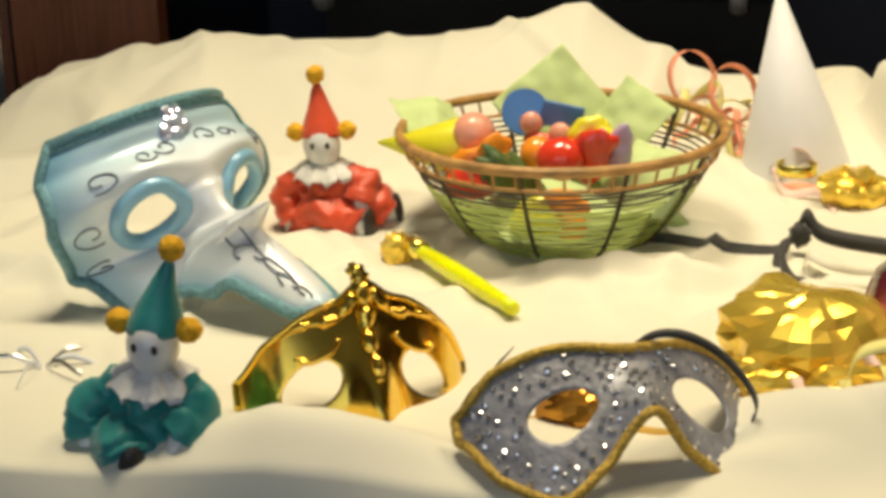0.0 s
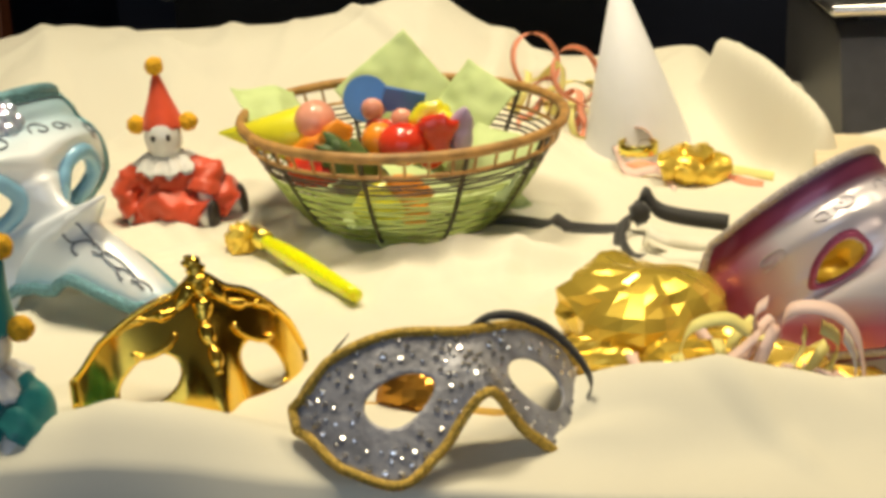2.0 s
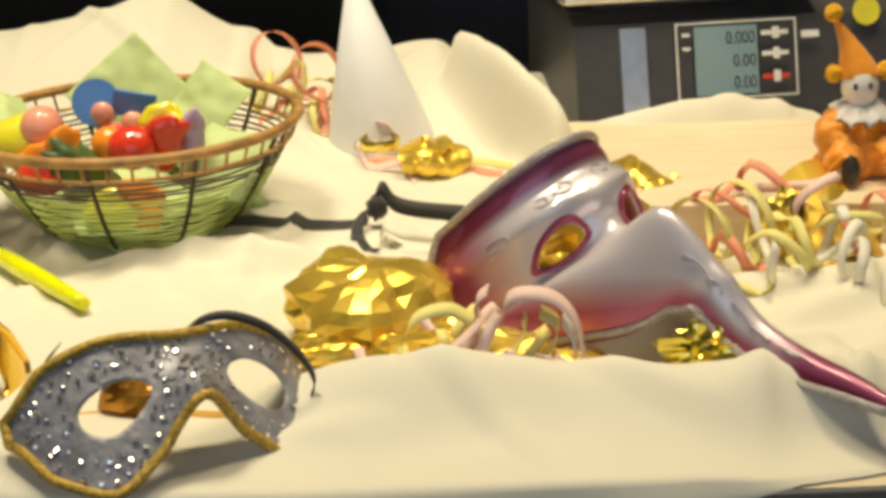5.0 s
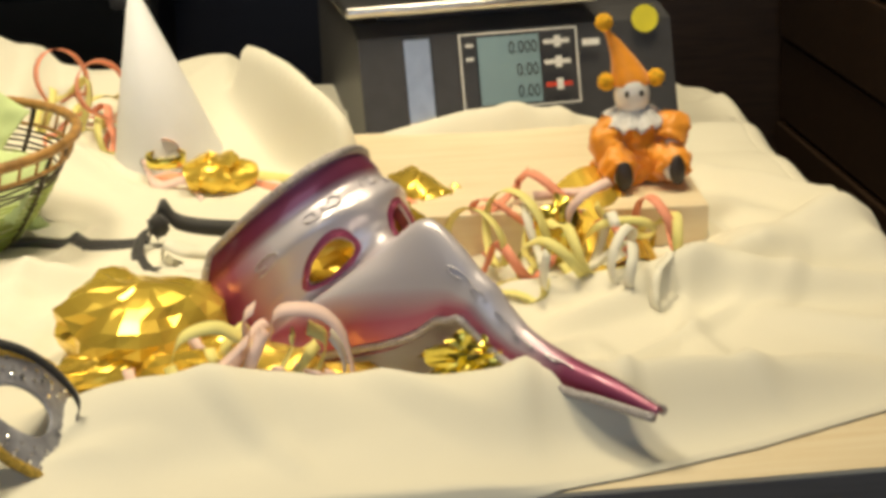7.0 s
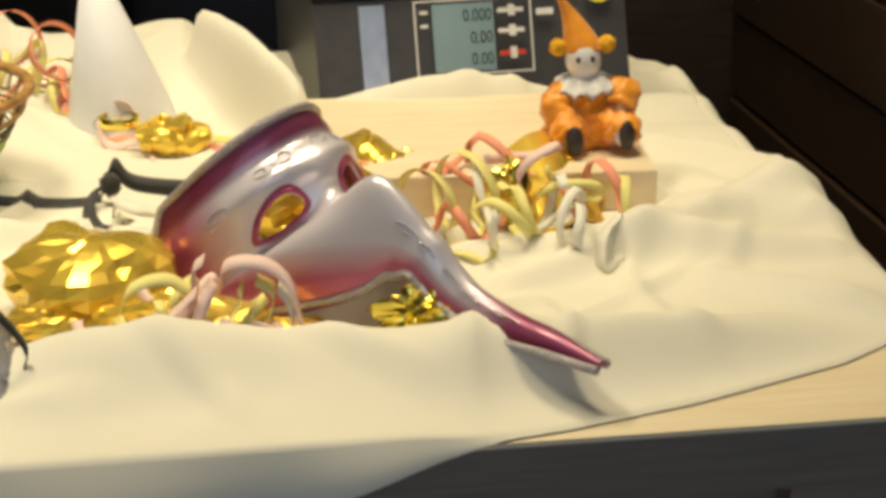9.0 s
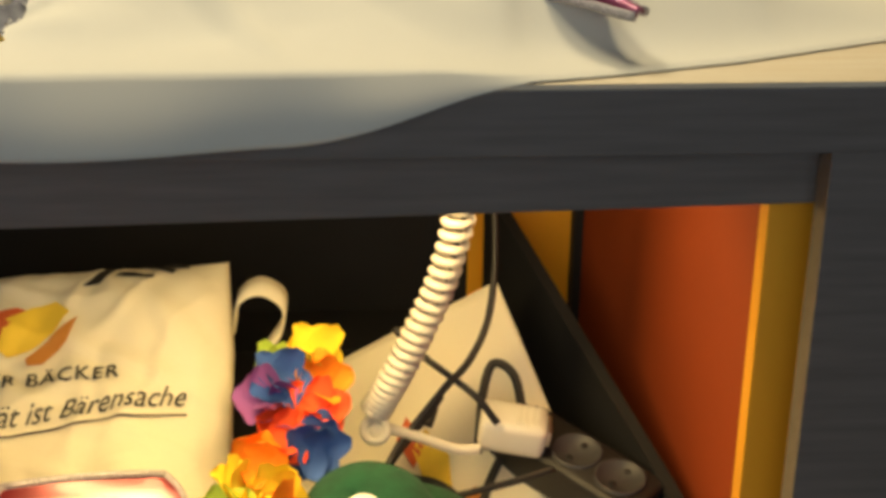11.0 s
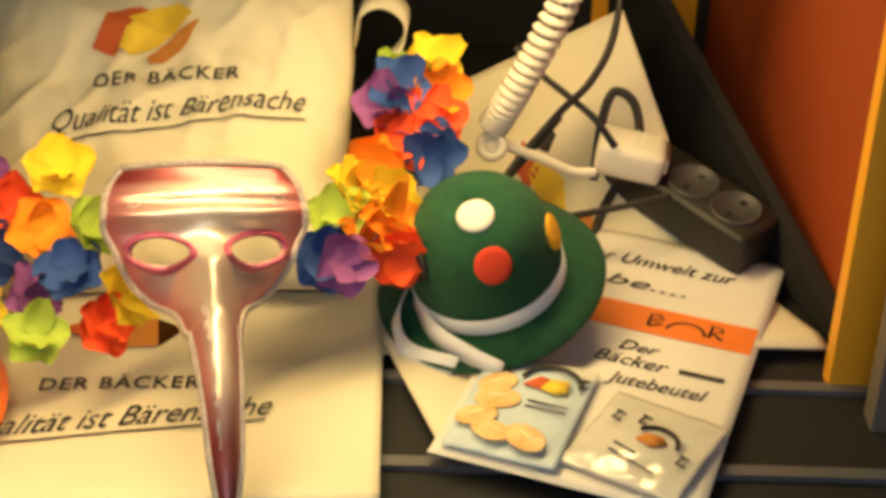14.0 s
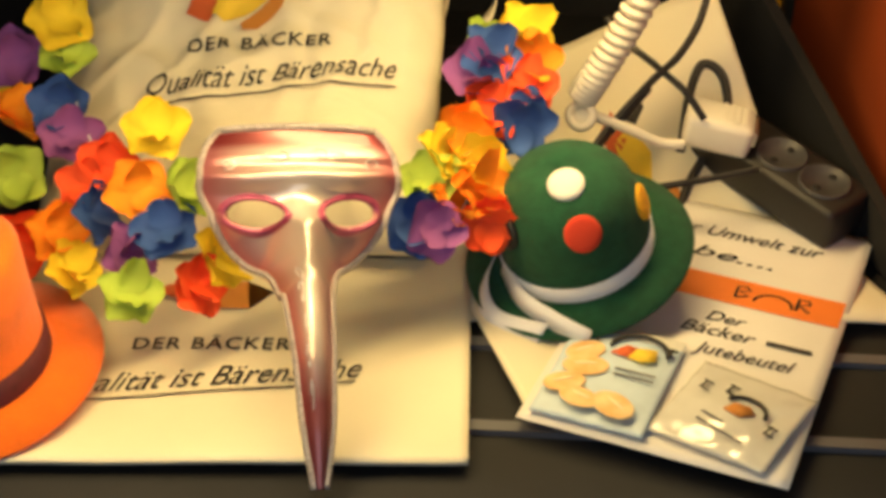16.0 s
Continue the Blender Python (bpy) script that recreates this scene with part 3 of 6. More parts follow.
def zanni_mask(name, label, paint, rim, braid, scroll, at, turn, size=1.0, wrap=1.0, ridge_k=1.0, bend=0.0, reach=1.0, arch=0.0, swell=0.0034, deep=1.0, brow=1.0, cheek=1.0, rise=1.0, snout=1.0, sag=1.0, eye=(.25, .375, .115, .070), lean=0.0, nose=((0, 0),) * 5, keel=0.0, skirt=0.0, gems=False, group="long-nosed masks"):
    ob = thing(name, label, "carnival mask", at, group, turn=turn)
    ob.scale = (size,) * 3

    curve = interp([(.28, 0, 0)] + [(k, *d) for k, d in zip((.42, .52, .62, .76, 1.0), nose)])
    ridge_at, groove_at = eye[1] - eye[3] - .065, eye[1] - eye[3] - .14

    def middle(v):
        """The middle line, with the nose bent and stretched as this mask has it."""
        y, z = map(float, ZANNI(v)[:2])
        if v < .3:
            y, z = y + lean * (.3 - v), .024 + (z - .024) * rise
        if v > .42:
            k = smoothstep(.42, .6, v)
            c, n, g = math.cos(bend * k), math.sin(bend * k), 1 + (reach - 1) * k
            dy, dz = y - .088, z - .002
            y, z = .088 + g * (c * dy - n * dz), .002 + g * (n * dy + c * dz)
            h = arch * math.sin(math.pi * min(1, (v - .42) / .58))
            y, z = y + .5 * h, z + .85 * h
        if v > .28:
            dy, dz = map(float, curve(v))
            y, z = y + dy, z + dz
        return y, z

    def pos(u, v, lift=0.0):
        w, back_, bridge, droop = map(float, ZANNI(v)[2:])
        up, low = smoothstep(.25, .40, v), smoothstep(.52, .62, v)
        w *= brow * (1 - up) + cheek * up * (1 - low) + snout * low
        y, z = middle(v)
        a = (u - .5) * 2
        rib = keel * smoothstep(eye[1] - .09, .40, v) * (1 - smoothstep(.46, .62, v))
        y += rib
        y2, z2 = middle(min(v + .01, 1.0))
        y1, z1 = middle(max(v - .01, 0.0))
        t = Vector((0, y2 - y1, z2 - z1)).normalized()
        inward = Vector((0, t.z, -t.y))
        if inward.y > 0:
            inward = -inward
        k = smoothstep(0.45, 0.68, v)
        d = (Vector((0, -1, 0)) * (1 - k) + inward * k).normalized()
        back_ *= wrap * (1 - k) + k * deep
        bridge *= ridge_k
        fall = back_ * (1 - math.sqrt(max(0, 1 - (0.96 * a) ** 2))) + (bridge + rib) * (1 - math.exp(-(a * w / 0.017) ** 2))
        # brow swelling over the eyes
        fall -= 0.006 * math.exp(-((v - ridge_at) / .035) ** 2) * math.exp(-((abs(a) - .45) / .3) ** 2) * (1 - k)
        fall += 0.004 * math.exp(-((v - groove_at) / .03) ** 2) * (1 - k)
        p = Vector((a * w, y, z)) + d * (fall - lift)
        p.z -= (droop * sag + skirt * math.exp(-((v - .56) / .05) ** 2)) * a * a
        return p.x, -p.y, p.z
    eyes = [eye, (1 - eye[0], *eye[1:])]
    vs, fs, uvs = hole_sheet(pos, 97, 141, eyes)
    me = mesh_of("shell", vs, fs, paint, True, uvs)
    part("shell", me, paint, ob, solid=0.0022 / size)
    for h in eyes:
        loop = [pos(h[0] + h[2] * 1.12 * math.cos(a), h[1] + h[3] * 1.14 * math.sin(a), 0.0005) for a in np.linspace(0, 2 * math.pi, 40, endpoint=False)]
        part("eye_rim", tube(loop, swell if gems else swell * .6, 10, closed=True), rim, ob, "painted swollen rim round the eye hole")
        if not gems:
            part("eye_shadow", grid(lambda u, v: pos(h[0] + h[2] * (1.05 + (.22 + .06 * math.sin(5 * u)) * v) * math.cos(2 * math.pi * u), h[1] + h[3] * (1.05 + .36 * v) * math.sin(2 * math.pi * u), 0.0010 - .0004 * v), 48, 6), rim, ob, "magenta glitter paint round the eye", solid=0.0004)
    edge = [pos(0.012, v, 0.0006) for v in np.linspace(1, 0.0, 70)] + [pos(u, 0.006, 0.0006) for u in np.linspace(0.012, 0.988, 30)][1:] + [pos(0.988, v, 0.0006) for v in np.linspace(0.0, 1, 70)][1:]
    part("braid_edge", tube(edge, 0.0040 if gems else 0.0032, 8), braid, ob, "glittering braid along the edge")

    def curl(u, v, r, turns, start, flip=1, name_="scroll_line"):
        row = []
        for k in range(26):
            a = start + flip * turns * 2 * math.pi * k / 25
            rr = r * (1 - 0.75 * k / 25)
            row.append(pos(min(max(u + rr * math.cos(a), 0.03), .97), v + rr * 0.62 * math.sin(a), 0.0010))
        part(name_, tube(row, 0.0006, 5), scroll, ob)
    for sx in (-1, 1):
        curl(.5 + sx * .36, .17, .060 if gems else .045, 1.1, 2.0, sx)
        if gems:
            curl(.5 + sx * .41, .30, .058, 1.1, 1.0, -sx)
            curl(.5 + sx * .41, .43, .062, 1.1, -1.0, sx)
        curl(.5 + sx * .10, .13, .05, 1.0, 3.0, sx)
        curl(.5 + sx * .19, .14, .04, 1.1, 0.5, -sx)
    for k in range(5):
        curl(.5 - (.20 + .02 * (k % 2)), .60 + .055 * k, .085 if gems else .05, 0.9, 1.5 + 2 * (k % 2), 1 if k % 2 else -1)
    if gems:
        part("glitter_band", grid(lambda u, v: pos(.015 + .97 * u, .010 + .030 * v, 0.0009), 60, 5), braid, ob, "teal glitter band along the brow", solid=0.0008)
        for k in range(11):
            a = 2.4 * k
            r = 0.012 * math.sqrt(k)
            c = Vector(pos(.5 + r * math.cos(a) * 1.5, .070 + r * math.sin(a) * 1.3, 0.0016))
            part("gem", ball(0.0040 if k % 3 else 0.0058, tuple(c), (1, .6, 1), 8), GEM, ob, "pale blue glass gem", smooth=False)
    return ob


zanni_mask("long_nosed_mask", "pale blue and white long-nosed carnival mask with glitter scrolls", MASKBLUE, RIMBLUE, GLITTERBLUE, SCROLL,
           (-0.0091, 0.3028, 0.0319), (-27.6, -2.2, 57.8), 1.118, 1.262, 1.009, 0.064, 0.6, 0, deep=0.8563, brow=1.147, cheek=0.9173, rise=1.196, snout=1.226, sag=0.0543,
           eye=(0.2849, 0.3072, 0.102, 0.0641), lean=0.0437, nose=((-0.0279, 0.0028), (-0.0093, 0.0066), (-0.0249, 0.0021), (-0.0191, -0.0085), (-0.0202, 0.0181)), keel=0.024, skirt=0.050, swell=0.0056, gems=True)
zanni_mask("long_nosed_mask", "silver and purple long-nosed carnival mask leaning on gold foil", MASKPURPLE, RIMROSE, GLITTERSILVER, SCROLLSILVER,
           (0.5897, 0.228, 0.0259), (-42.5, -9.5, 36.5), 0.8997, 3.126, 0.2, -0.01, 1.158, -0.011, deep=1.071, brow=1.215, cheek=1.274, rise=1.199, snout=0.9314, sag=-0.0511,
           eye=(0.3221, 0.298, 0.0817, 0.0542), lean=0.1039, nose=((-0.0212, 0.0085), (-0.0037, 0.0171), (-0.0159, -0.0034), (-0.0375, -0.0045), (0.0019, 0.0071)), keel=0.018, skirt=0.020)
zanni_mask("long_nosed_mask", "silver and rose long-nosed carnival mask resting on cotton bags", MASKROSE, RIMROSE, GLITTERSILVER, SCROLLSILVER,
           (0.4209, 0.047, -0.3373), (-35.4, 4.7, 13.7), 0.7503, 0.562, 0.9559, -0.57, 1.084, 0, deep=0.9661, brow=1.099, cheek=0.9609, rise=1.079, snout=0.8853, sag=0.35,
           eye=(0.2361, 0.3899, 0.15, 0.0679), lean=0.0137, nose=((0, 0), (-0.0180, 0.0010), (-0.0200, 0.0210), (0.0075, 0.0128), (0.0484, 0.0059)))


def eye_mask(name, label, at, turn, top, bottom, half, depth, eyes, paint, group="", tall=1.0):
    """A half mask: top and bottom outlines over -1..1, bent back by depth."""
    ob = thing(name, label, "carnival mask", at, group, turn=turn)

    def pos(u, v, lift=0.0):
        a = (u - .5) * 2
        t, b = top(a), bottom(a)
        z = t + (b - t) * v
        y = -depth * (1 - math.sqrt(max(0, 1 - (.93 * a) ** 2))) + 0.016 * math.exp(-(a / .16) ** 2) * smoothstep(.15, .85, v)
        y -= 0.10 * (z * 4) ** 2 * 0.3
        return a * half * (1 - 0.06 * abs(a)), -(y + lift), z * tall
    vs, fs, uvs = hole_sheet(pos, 97, 49, eyes)
    me = mesh_of("shell", vs, fs, paint, True, uvs)
    part("shell", me, paint, ob, solid=0.0018)
    loop = [pos(u, 0.0, 0.0005) for u in np.linspace(0, 1, 50)] + [pos(1, v, 0.0005) for v in np.linspace(0, 1, 12)][1:] + \
           [pos(u, 1.0, 0.0005) for u in np.linspace(1, 0, 50)][1:] + [pos(0, v, 0.0005) for v in np.linspace(1, 0, 12)][1:-1]
    return ob, pos, loop


# silver sequin mask
s_top = interp([(-1.001, .012), (-.8, .033), (-.45, .042), (0, .038), (.45, .042), (.8, .033), (1.001, .012)])
s_bot = interp([(-1.001, -.004), (-.85, -.038), (-.55, -.060), (-.25, -.040), (-.1, -.020), (0, -.014), (.1, -.020), (.25, -.036), (.55, -.054), (.85, -.038), (1.001, -.004)])
silver, spos, sloop = eye_mask("sequin_eye_mask", "grey silver-sequined eye mask with a gold braid border", (0.358, 0.046, 0.050), (-43.6, 7.0, 30.9),
                               lambda a: float(s_top(a)[0]), lambda a: float(s_bot(a)[0]), .0975, .067, [(.5 - .225, .47, .105, .17), (.5 + .225, .47, .105, .20)], SEQUIN, tall=0.84)
part("braid_edge", tube(sloop, 0.0032, 6, closed=True), BRAID, silver, "gold braid border")
rng = random.Random(4)
disc = lathe([(.0003, .0006), (.0014, .0005), (.0018, 0)], 7)
for row_ in range(13):
    for col in range(25):
        u, v = .035 + .0385 * (col + .5 * (row_ % 2)) + rng.uniform(-.006, .006), .05 + .072 * row_ + rng.uniform(-.015, .015)
        if u > .97 or min(math.hypot((u - e) / .120, (v - .47) / .26) for e in (.275, .725)) < 1.05 or rng.random() < .25:
            continue
        c, du, dv = (Vector(spos(*q, .0010)) for q in ((u, v), (u + .01, v), (u, v + .01)))
        n = (du - c).cross(dv - c).normalized()
        n = n if n.y < 0 else -n
        n = (n + Vector((rng.uniform(-.35, .35), rng.uniform(-.1, .1), rng.uniform(-.30, .40)))).normalized()
        part("sequin", moved(disc, Matrix.Translation(c) @ n.to_track_quat("Z", "Y").to_matrix().to_4x4() @ Matrix.Scale(rng.uniform(.55, 1.25), 4)), MIRROR, silver, smooth=False)
part("strap", at_world(silver)(strap(spline([(0.351, 0.075, 0.069), (0.363, 0.077, 0.077), (0.379, 0.078, 0.078), (0.398, 0.080, 0.069), (0.414, 0.082, 0.052), (0.422, 0.083, 0.035), (0.418, 0.085, 0.022)], 30), (.001, .003, .0045))), BLACKRIB, silver, "black satin tie ribbon")
part("strap", at_world(silver)(strap(spline([(0.285, 0.050, 0.073), (0.278, 0.049, 0.064), (0.268, 0.048, 0.054), (0.261, 0.046, 0.042), (0.257, 0.045, 0.028)], 20), (.007, .003, .007))), BLACKRIB, silver, "black satin tie ribbon")

# gold mask with a leafy crest
g_top = interp([(-1.001, .004), (-.8, .022), (-.45, .038), (-.20, .044), (-.08, .051), (0, .056), (.08, .053), (.20, .046), (.45, .040), (.8, .022), (1.001, .004)])
g_bot = interp([(-1.001, -.012), (-.8, -.036), (-.5, -.038), (-.30, -.036), (-.14, -.034), (0, -.042), (.14, -.034), (.30, -.036), (.5, -.038), (.8, -.036), (1.001, -.012)])
gold, gpos, gloop = eye_mask("gold_eye_mask", "shiny gold plastic eye mask with a leaf crest", (0.194, 0.100, 0.036), (-27.1, 3.7, 31.9),
                             lambda a: float(g_top(a)[0]), lambda a: float(g_bot(a)[0]), .079, .0665, [(.5 - .235, .56, .118, .185), (.5 + .235, .56, .108, .185)], GOLD)
part("moulded_rim", tube(gloop, 0.0022, 6, closed=True), GOLD, gold)
for sx in (-1, 1):
    ring = [gpos(.5 + sx * (.20 + .085 * math.cos(a)), .26 + .12 * math.sin(a), 0.0012) for a in np.linspace(.2, math.pi - .2, 18)]
    part("moulded_brow", tube(ring, 0.0022, 8), GOLD, gold)
n = 40
crest = [gpos(.5 + .006 * math.sin(9 * t), .03 + .62 * t, .0012) for t in np.linspace(0, 1, n)]
part("leaf_crest", tube(crest, [.0062 * (1 - .55 * i / n) * (1 + .30 * math.sin(.62 * i) + .10 * math.sin(1.3 * i)) for i in range(n)], 12), GOLD, gold, "moulded leaf crest")
tip = [gpos(.5, .05, .001), gpos(.494, -.03, .003), gpos(.482, -.09, .002), gpos(.466, -.10, -.001)]
part("leaf_crest", tube(spline(tip, 14), [.0068 - .0003 * i + .001 * math.sin(2.1 * i) for i in range(14)], 12), GOLD, gold, "curled leaf tip")
for sx in (-1, 1):
    row = [gpos(.5 + sx * (.03 + .30 * t), .06 + .05 * math.sin(5 * t) + .04 * t, .0006) for t in np.linspace(0, 1, n)]
    part("moulded_brow", tube(row, [.0042 * (1 - .7 * i / n) * (1 + .35 * math.sin(.48 * i) + .12 * math.sin(1.2 * i)) for i in range(n)], 10), GOLD, gold)
whole("elastic_band", strap(spline([(0.11, .10, .006), (.16, .085, .007), (.22, .09, .006), (.30, .10, .006), (.40, .085, .008)], 30), (0, 0.004, 0.012)), OCHRERIB,
      "flat ochre yellow elastic band lying under the masks", "elastic band")


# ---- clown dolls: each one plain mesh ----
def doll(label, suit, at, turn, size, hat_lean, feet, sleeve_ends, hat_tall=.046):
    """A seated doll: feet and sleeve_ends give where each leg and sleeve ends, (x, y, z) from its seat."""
    geos, slots = [], []
    mats = [suit, POM, PORCELAIN, LACE, SHOE]

    def add(g, k, still=False):
        if k == 0 and not still:
            # wrinkled satin
            g = ([tuple(Vector(p) + noise.noise_vector(Vector(p) * 48 + Vector(at) * 9) * .0052 + noise.noise_vector(Vector((p[0], p[1], p[2] * 2.2)) * 95) * .0030 + noise.noise_vector(Vector(p) * 240) * .0010) for p in g[0]], g[1])
        geos.append(g)
        slots.extend([k] * len(g[1]))

    shape = interp([(0, .030), (.12, .036), (.3, .035), (.45, .029), (.55, .0275), (.68, .028), (.82, .024), (.94, .015), (1.001, .008)])

    def body(u, v):
        a = 2 * math.pi * u
        r = float(shape(v)[0]) * (1 + .06 * math.sin(6 * a + 7 * v) + .035 * math.sin(11 * a - 9 * v))
        return r * math.cos(a), r * .82 * math.sin(a), .064 * v
    add(grid(body, 64, 40, wrap_u=True), 0)
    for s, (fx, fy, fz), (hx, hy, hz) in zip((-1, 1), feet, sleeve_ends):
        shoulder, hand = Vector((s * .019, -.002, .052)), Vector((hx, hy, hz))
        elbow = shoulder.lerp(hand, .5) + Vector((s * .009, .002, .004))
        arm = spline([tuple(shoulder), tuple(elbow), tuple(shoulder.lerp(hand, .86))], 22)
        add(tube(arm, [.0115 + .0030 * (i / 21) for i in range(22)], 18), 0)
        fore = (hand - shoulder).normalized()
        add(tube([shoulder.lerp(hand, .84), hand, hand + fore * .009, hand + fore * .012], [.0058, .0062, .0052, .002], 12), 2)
        hip, foot = Vector((s * .015, -.008, .016)), Vector((fx, fy, fz))
        knee = hip.lerp(foot, .55) + Vector((s * .005, 0, .008))
        leg = spline([tuple(hip), tuple(knee), tuple(hip.lerp(foot, .92))], 24)
        add(tube(leg, [.0175 - .003 * (i / 23) + .002 * (i > 20) for i in range(24)], 20), 0)
        out = (foot - hip).normalized()
        add(tube([foot - out * .004, foot + out * .004], [.0085, .0085], 12), 2)
        sole = Matrix.Translation(foot + out * .006) @ out.to_track_quat("Y", "Z").to_matrix().to_4x4()
        add(moved(ball(1, (0, 0, .002), (.0080, .0045, .0135), 14), sole), 4)
    add(ball(.0172, (0, -.004, .0785), (.92, .96, 1.16), 22), 2)
    for s in (-1, 1):
        add(ball(.0021, (s * .0062, -.0192, .0815), (1, .5, 1.4), 8), 4)

    def ruff(u, v):
        a = 2 * math.pi * u
        r = .008 + (.0195 + .0016 * math.cos(10 * a)) * v
        drop = .0095 - .004 * math.sin(a)
        return r * math.cos(a), r * math.sin(a) * .90 - .003, .0660 - drop * v * v + (.0012 * math.sin(10 * a) + .0008 * math.sin(23 * a)) * v
    up = grid(ruff, 140, 10, wrap_u=True)
    add(up, 3)
    add(([(x * .97, y * .97, z - .0024 + .0012 * math.sin(10 * math.atan2(y, x))) for x, y, z in up[0]], up[1]), 3)
    hat = []
    for j in range(18):
        t = j / 17
        hat.append((.0165 * (1 - t) ** .95 * (1 + .03 * math.sin(8 * t)) + .0014, .087 + hat_tall * t))
    hv, hf = lathe(hat, 28)
    hv = [(x + hat_lean * ((z - .087) / hat_tall) ** 1.6, y + .004 * ((z - .087) / hat_tall), z) for x, y, z in hv]
    add((hv, hf), 0, True)
    add(ball(.0078, (hat_lean, .004, .087 + hat_tall + .004), (1, 1, 1), 20, .16, 500), 1)
    for s in (-1, 1):
        add(ball(.0078, (s * .0215, -.003, .0905), (1, 1, 1), 20, .16, 500), 1)
    vs, fs = join(*geos)
    me = mesh_of("clown_doll", vs, fs, mats, True, slots=slots)
    ob = whole("clown_doll", me, suit, label, "doll", at, turn, "clown dolls")
    ob.scale = (size,) * 3
    return ob


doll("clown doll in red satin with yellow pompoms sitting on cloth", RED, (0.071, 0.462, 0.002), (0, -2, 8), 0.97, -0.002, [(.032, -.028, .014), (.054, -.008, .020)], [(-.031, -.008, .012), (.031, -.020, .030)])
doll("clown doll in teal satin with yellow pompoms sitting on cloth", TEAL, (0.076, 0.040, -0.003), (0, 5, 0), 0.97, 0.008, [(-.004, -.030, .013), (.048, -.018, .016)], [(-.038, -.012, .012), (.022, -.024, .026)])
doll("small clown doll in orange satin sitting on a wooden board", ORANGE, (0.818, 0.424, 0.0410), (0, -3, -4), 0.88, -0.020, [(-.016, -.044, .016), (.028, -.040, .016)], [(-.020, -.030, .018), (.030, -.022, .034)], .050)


# ---- basket of sweets ----
basket = thing("wire_basket", "round cane basket with dark ribs and woven green reed sides", "basket", (0.262, 0.468, 0.006))
BR, BH = 0.128, 0.088


def basket_r(z):
    return 0.062 + (BR - 0.062) * (z / BH) ** 0.62


part("rim", tube([(BR * math.cos(a), BR * math.sin(a), BH) for a in np.linspace(0, 2 * math.pi, 64, endpoint=False)], 0.0042, 8, closed=True), WICKER, basket, "wound natural cane rim")
part("rim_hoop", tube([((BR - .006) * math.cos(a), (BR - .006) * math.sin(a), BH - .016) for a in np.linspace(0, 2 * math.pi, 64, endpoint=False)], 0.0016, 6, closed=True), WICKER, basket)
for k in range(44):
    a = 2 * math.pi * k / 44
    part("rim_peg", tube([(BR * math.cos(a), BR * math.sin(a), BH), ((BR - .006) * math.cos(a), (BR - .006) * math.sin(a), BH - .017)], 0.0012, 5), WICKER, basket)
for k in range(10):
    a = 2 * math.pi * k / 10 + 0.2
    row = [(basket_r(z) * math.cos(a), basket_r(z) * math.sin(a), z) for z in np.linspace(0.0, BH, 14)]
    part("rib", tube(row, 0.0019, 6), WIRE, basket)
for k in range(17):
    z = 0.002 + (BH - 0.022) * k / 16
    r = basket_r(z)
    part("reed_hoop", tube([(r * math.cos(a), r * math.sin(a), z + .0006 * math.sin(10 * a + 3 * k)) for a in np.linspace(0, 2 * math.pi, 48, endpoint=False)], 0.0010, 5, closed=True), GREENWIRE if k < 13 else WIRE, basket)
part("bottom", lathe([(0.004, -.001), (0.061, -.001), (0.062, 0.001), (0.004, 0.0015)], 32), GREENWIRE, basket)


def crumpled(cx, cy, cz, w, h, tilt, seed, amp=0.010):
    rnd = random.Random(seed)
    off = Vector((rnd.uniform(0, 9), rnd.uniform(0, 9), rnd.uniform(0, 9)))
    m = pose(cx, cy, cz, *tilt) @ pose(0, 0, 0, 0, 0, 45 if seed < 13 else 8 * seed)

    def f(u, v):
        q = Vector(((u - .5) * w, (v - .5) * h, 0))
        q.z = amp * noise.noise(q * 22 + off) + amp * .4 * noise.noise(q * 60 + off)
        return tuple(m @ q)
    return grid(f, 26, 26)


for k, (at, w, h, tilt) in enumerate([((0.248, 0.548, 0.092), .078, .078, (62, 6, 8)), ((0.300, 0.530, 0.078), .085, .06, (50, -14, -10)),
                                      ((0.158, 0.485, 0.088), .07, .06, (30, 20, 30)), ((0.262, 0.470, 0.035), .15, .15, (4, 3, 10)),
                                      ((0.335, 0.430, 0.066), .07, .06, (20, -30, 15)), ((0.250, 0.405, 0.040), .07, .04, (60, 0, 4))]):
    whole("tissue_paper", crumpled(*at, w, h, tilt, 11 + k), GREENPAPER, "crumpled pale green tissue paper lining the basket", "tissue paper", group="basket lining", solid=0.0004)

whole("party_cone", moved(lathe([(.024, 0), (.022, .004), (.001, .062)], 24), pose(0.205, 0.445, 0.083, 12, -82, 10)), CANDY_YEL, "yellow cone-shaped sweet wrapper in the basket", "sweet")
whole("round_sweet", ball(.0130, (0.222, 0.435, 0.098), (1, 1, .95), 18), CANDY_PINK, "glossy pink round sweet in the basket", "sweet", group="sweets")
whole("sweet_bow", join(moved(ball(.016, (0, 0, 0), (1, .35, .6), 22, .55, 95), pose(0.226, 0.418, 0.078, 0, -20, 0)), moved(ball(.014, (0, 0, 0), (.8, .35, .9), 22, .55, 95), pose(0.242, 0.414, 0.085, 0, 10, 20))), CANDY_ORG, "orange wrapped sweet in the basket", "sweet", group="sweets")
figure = thing("card_figure", "blue printed card sweet figure, plainly shaped", "sweet", (0.262, 0.478, 0.075))
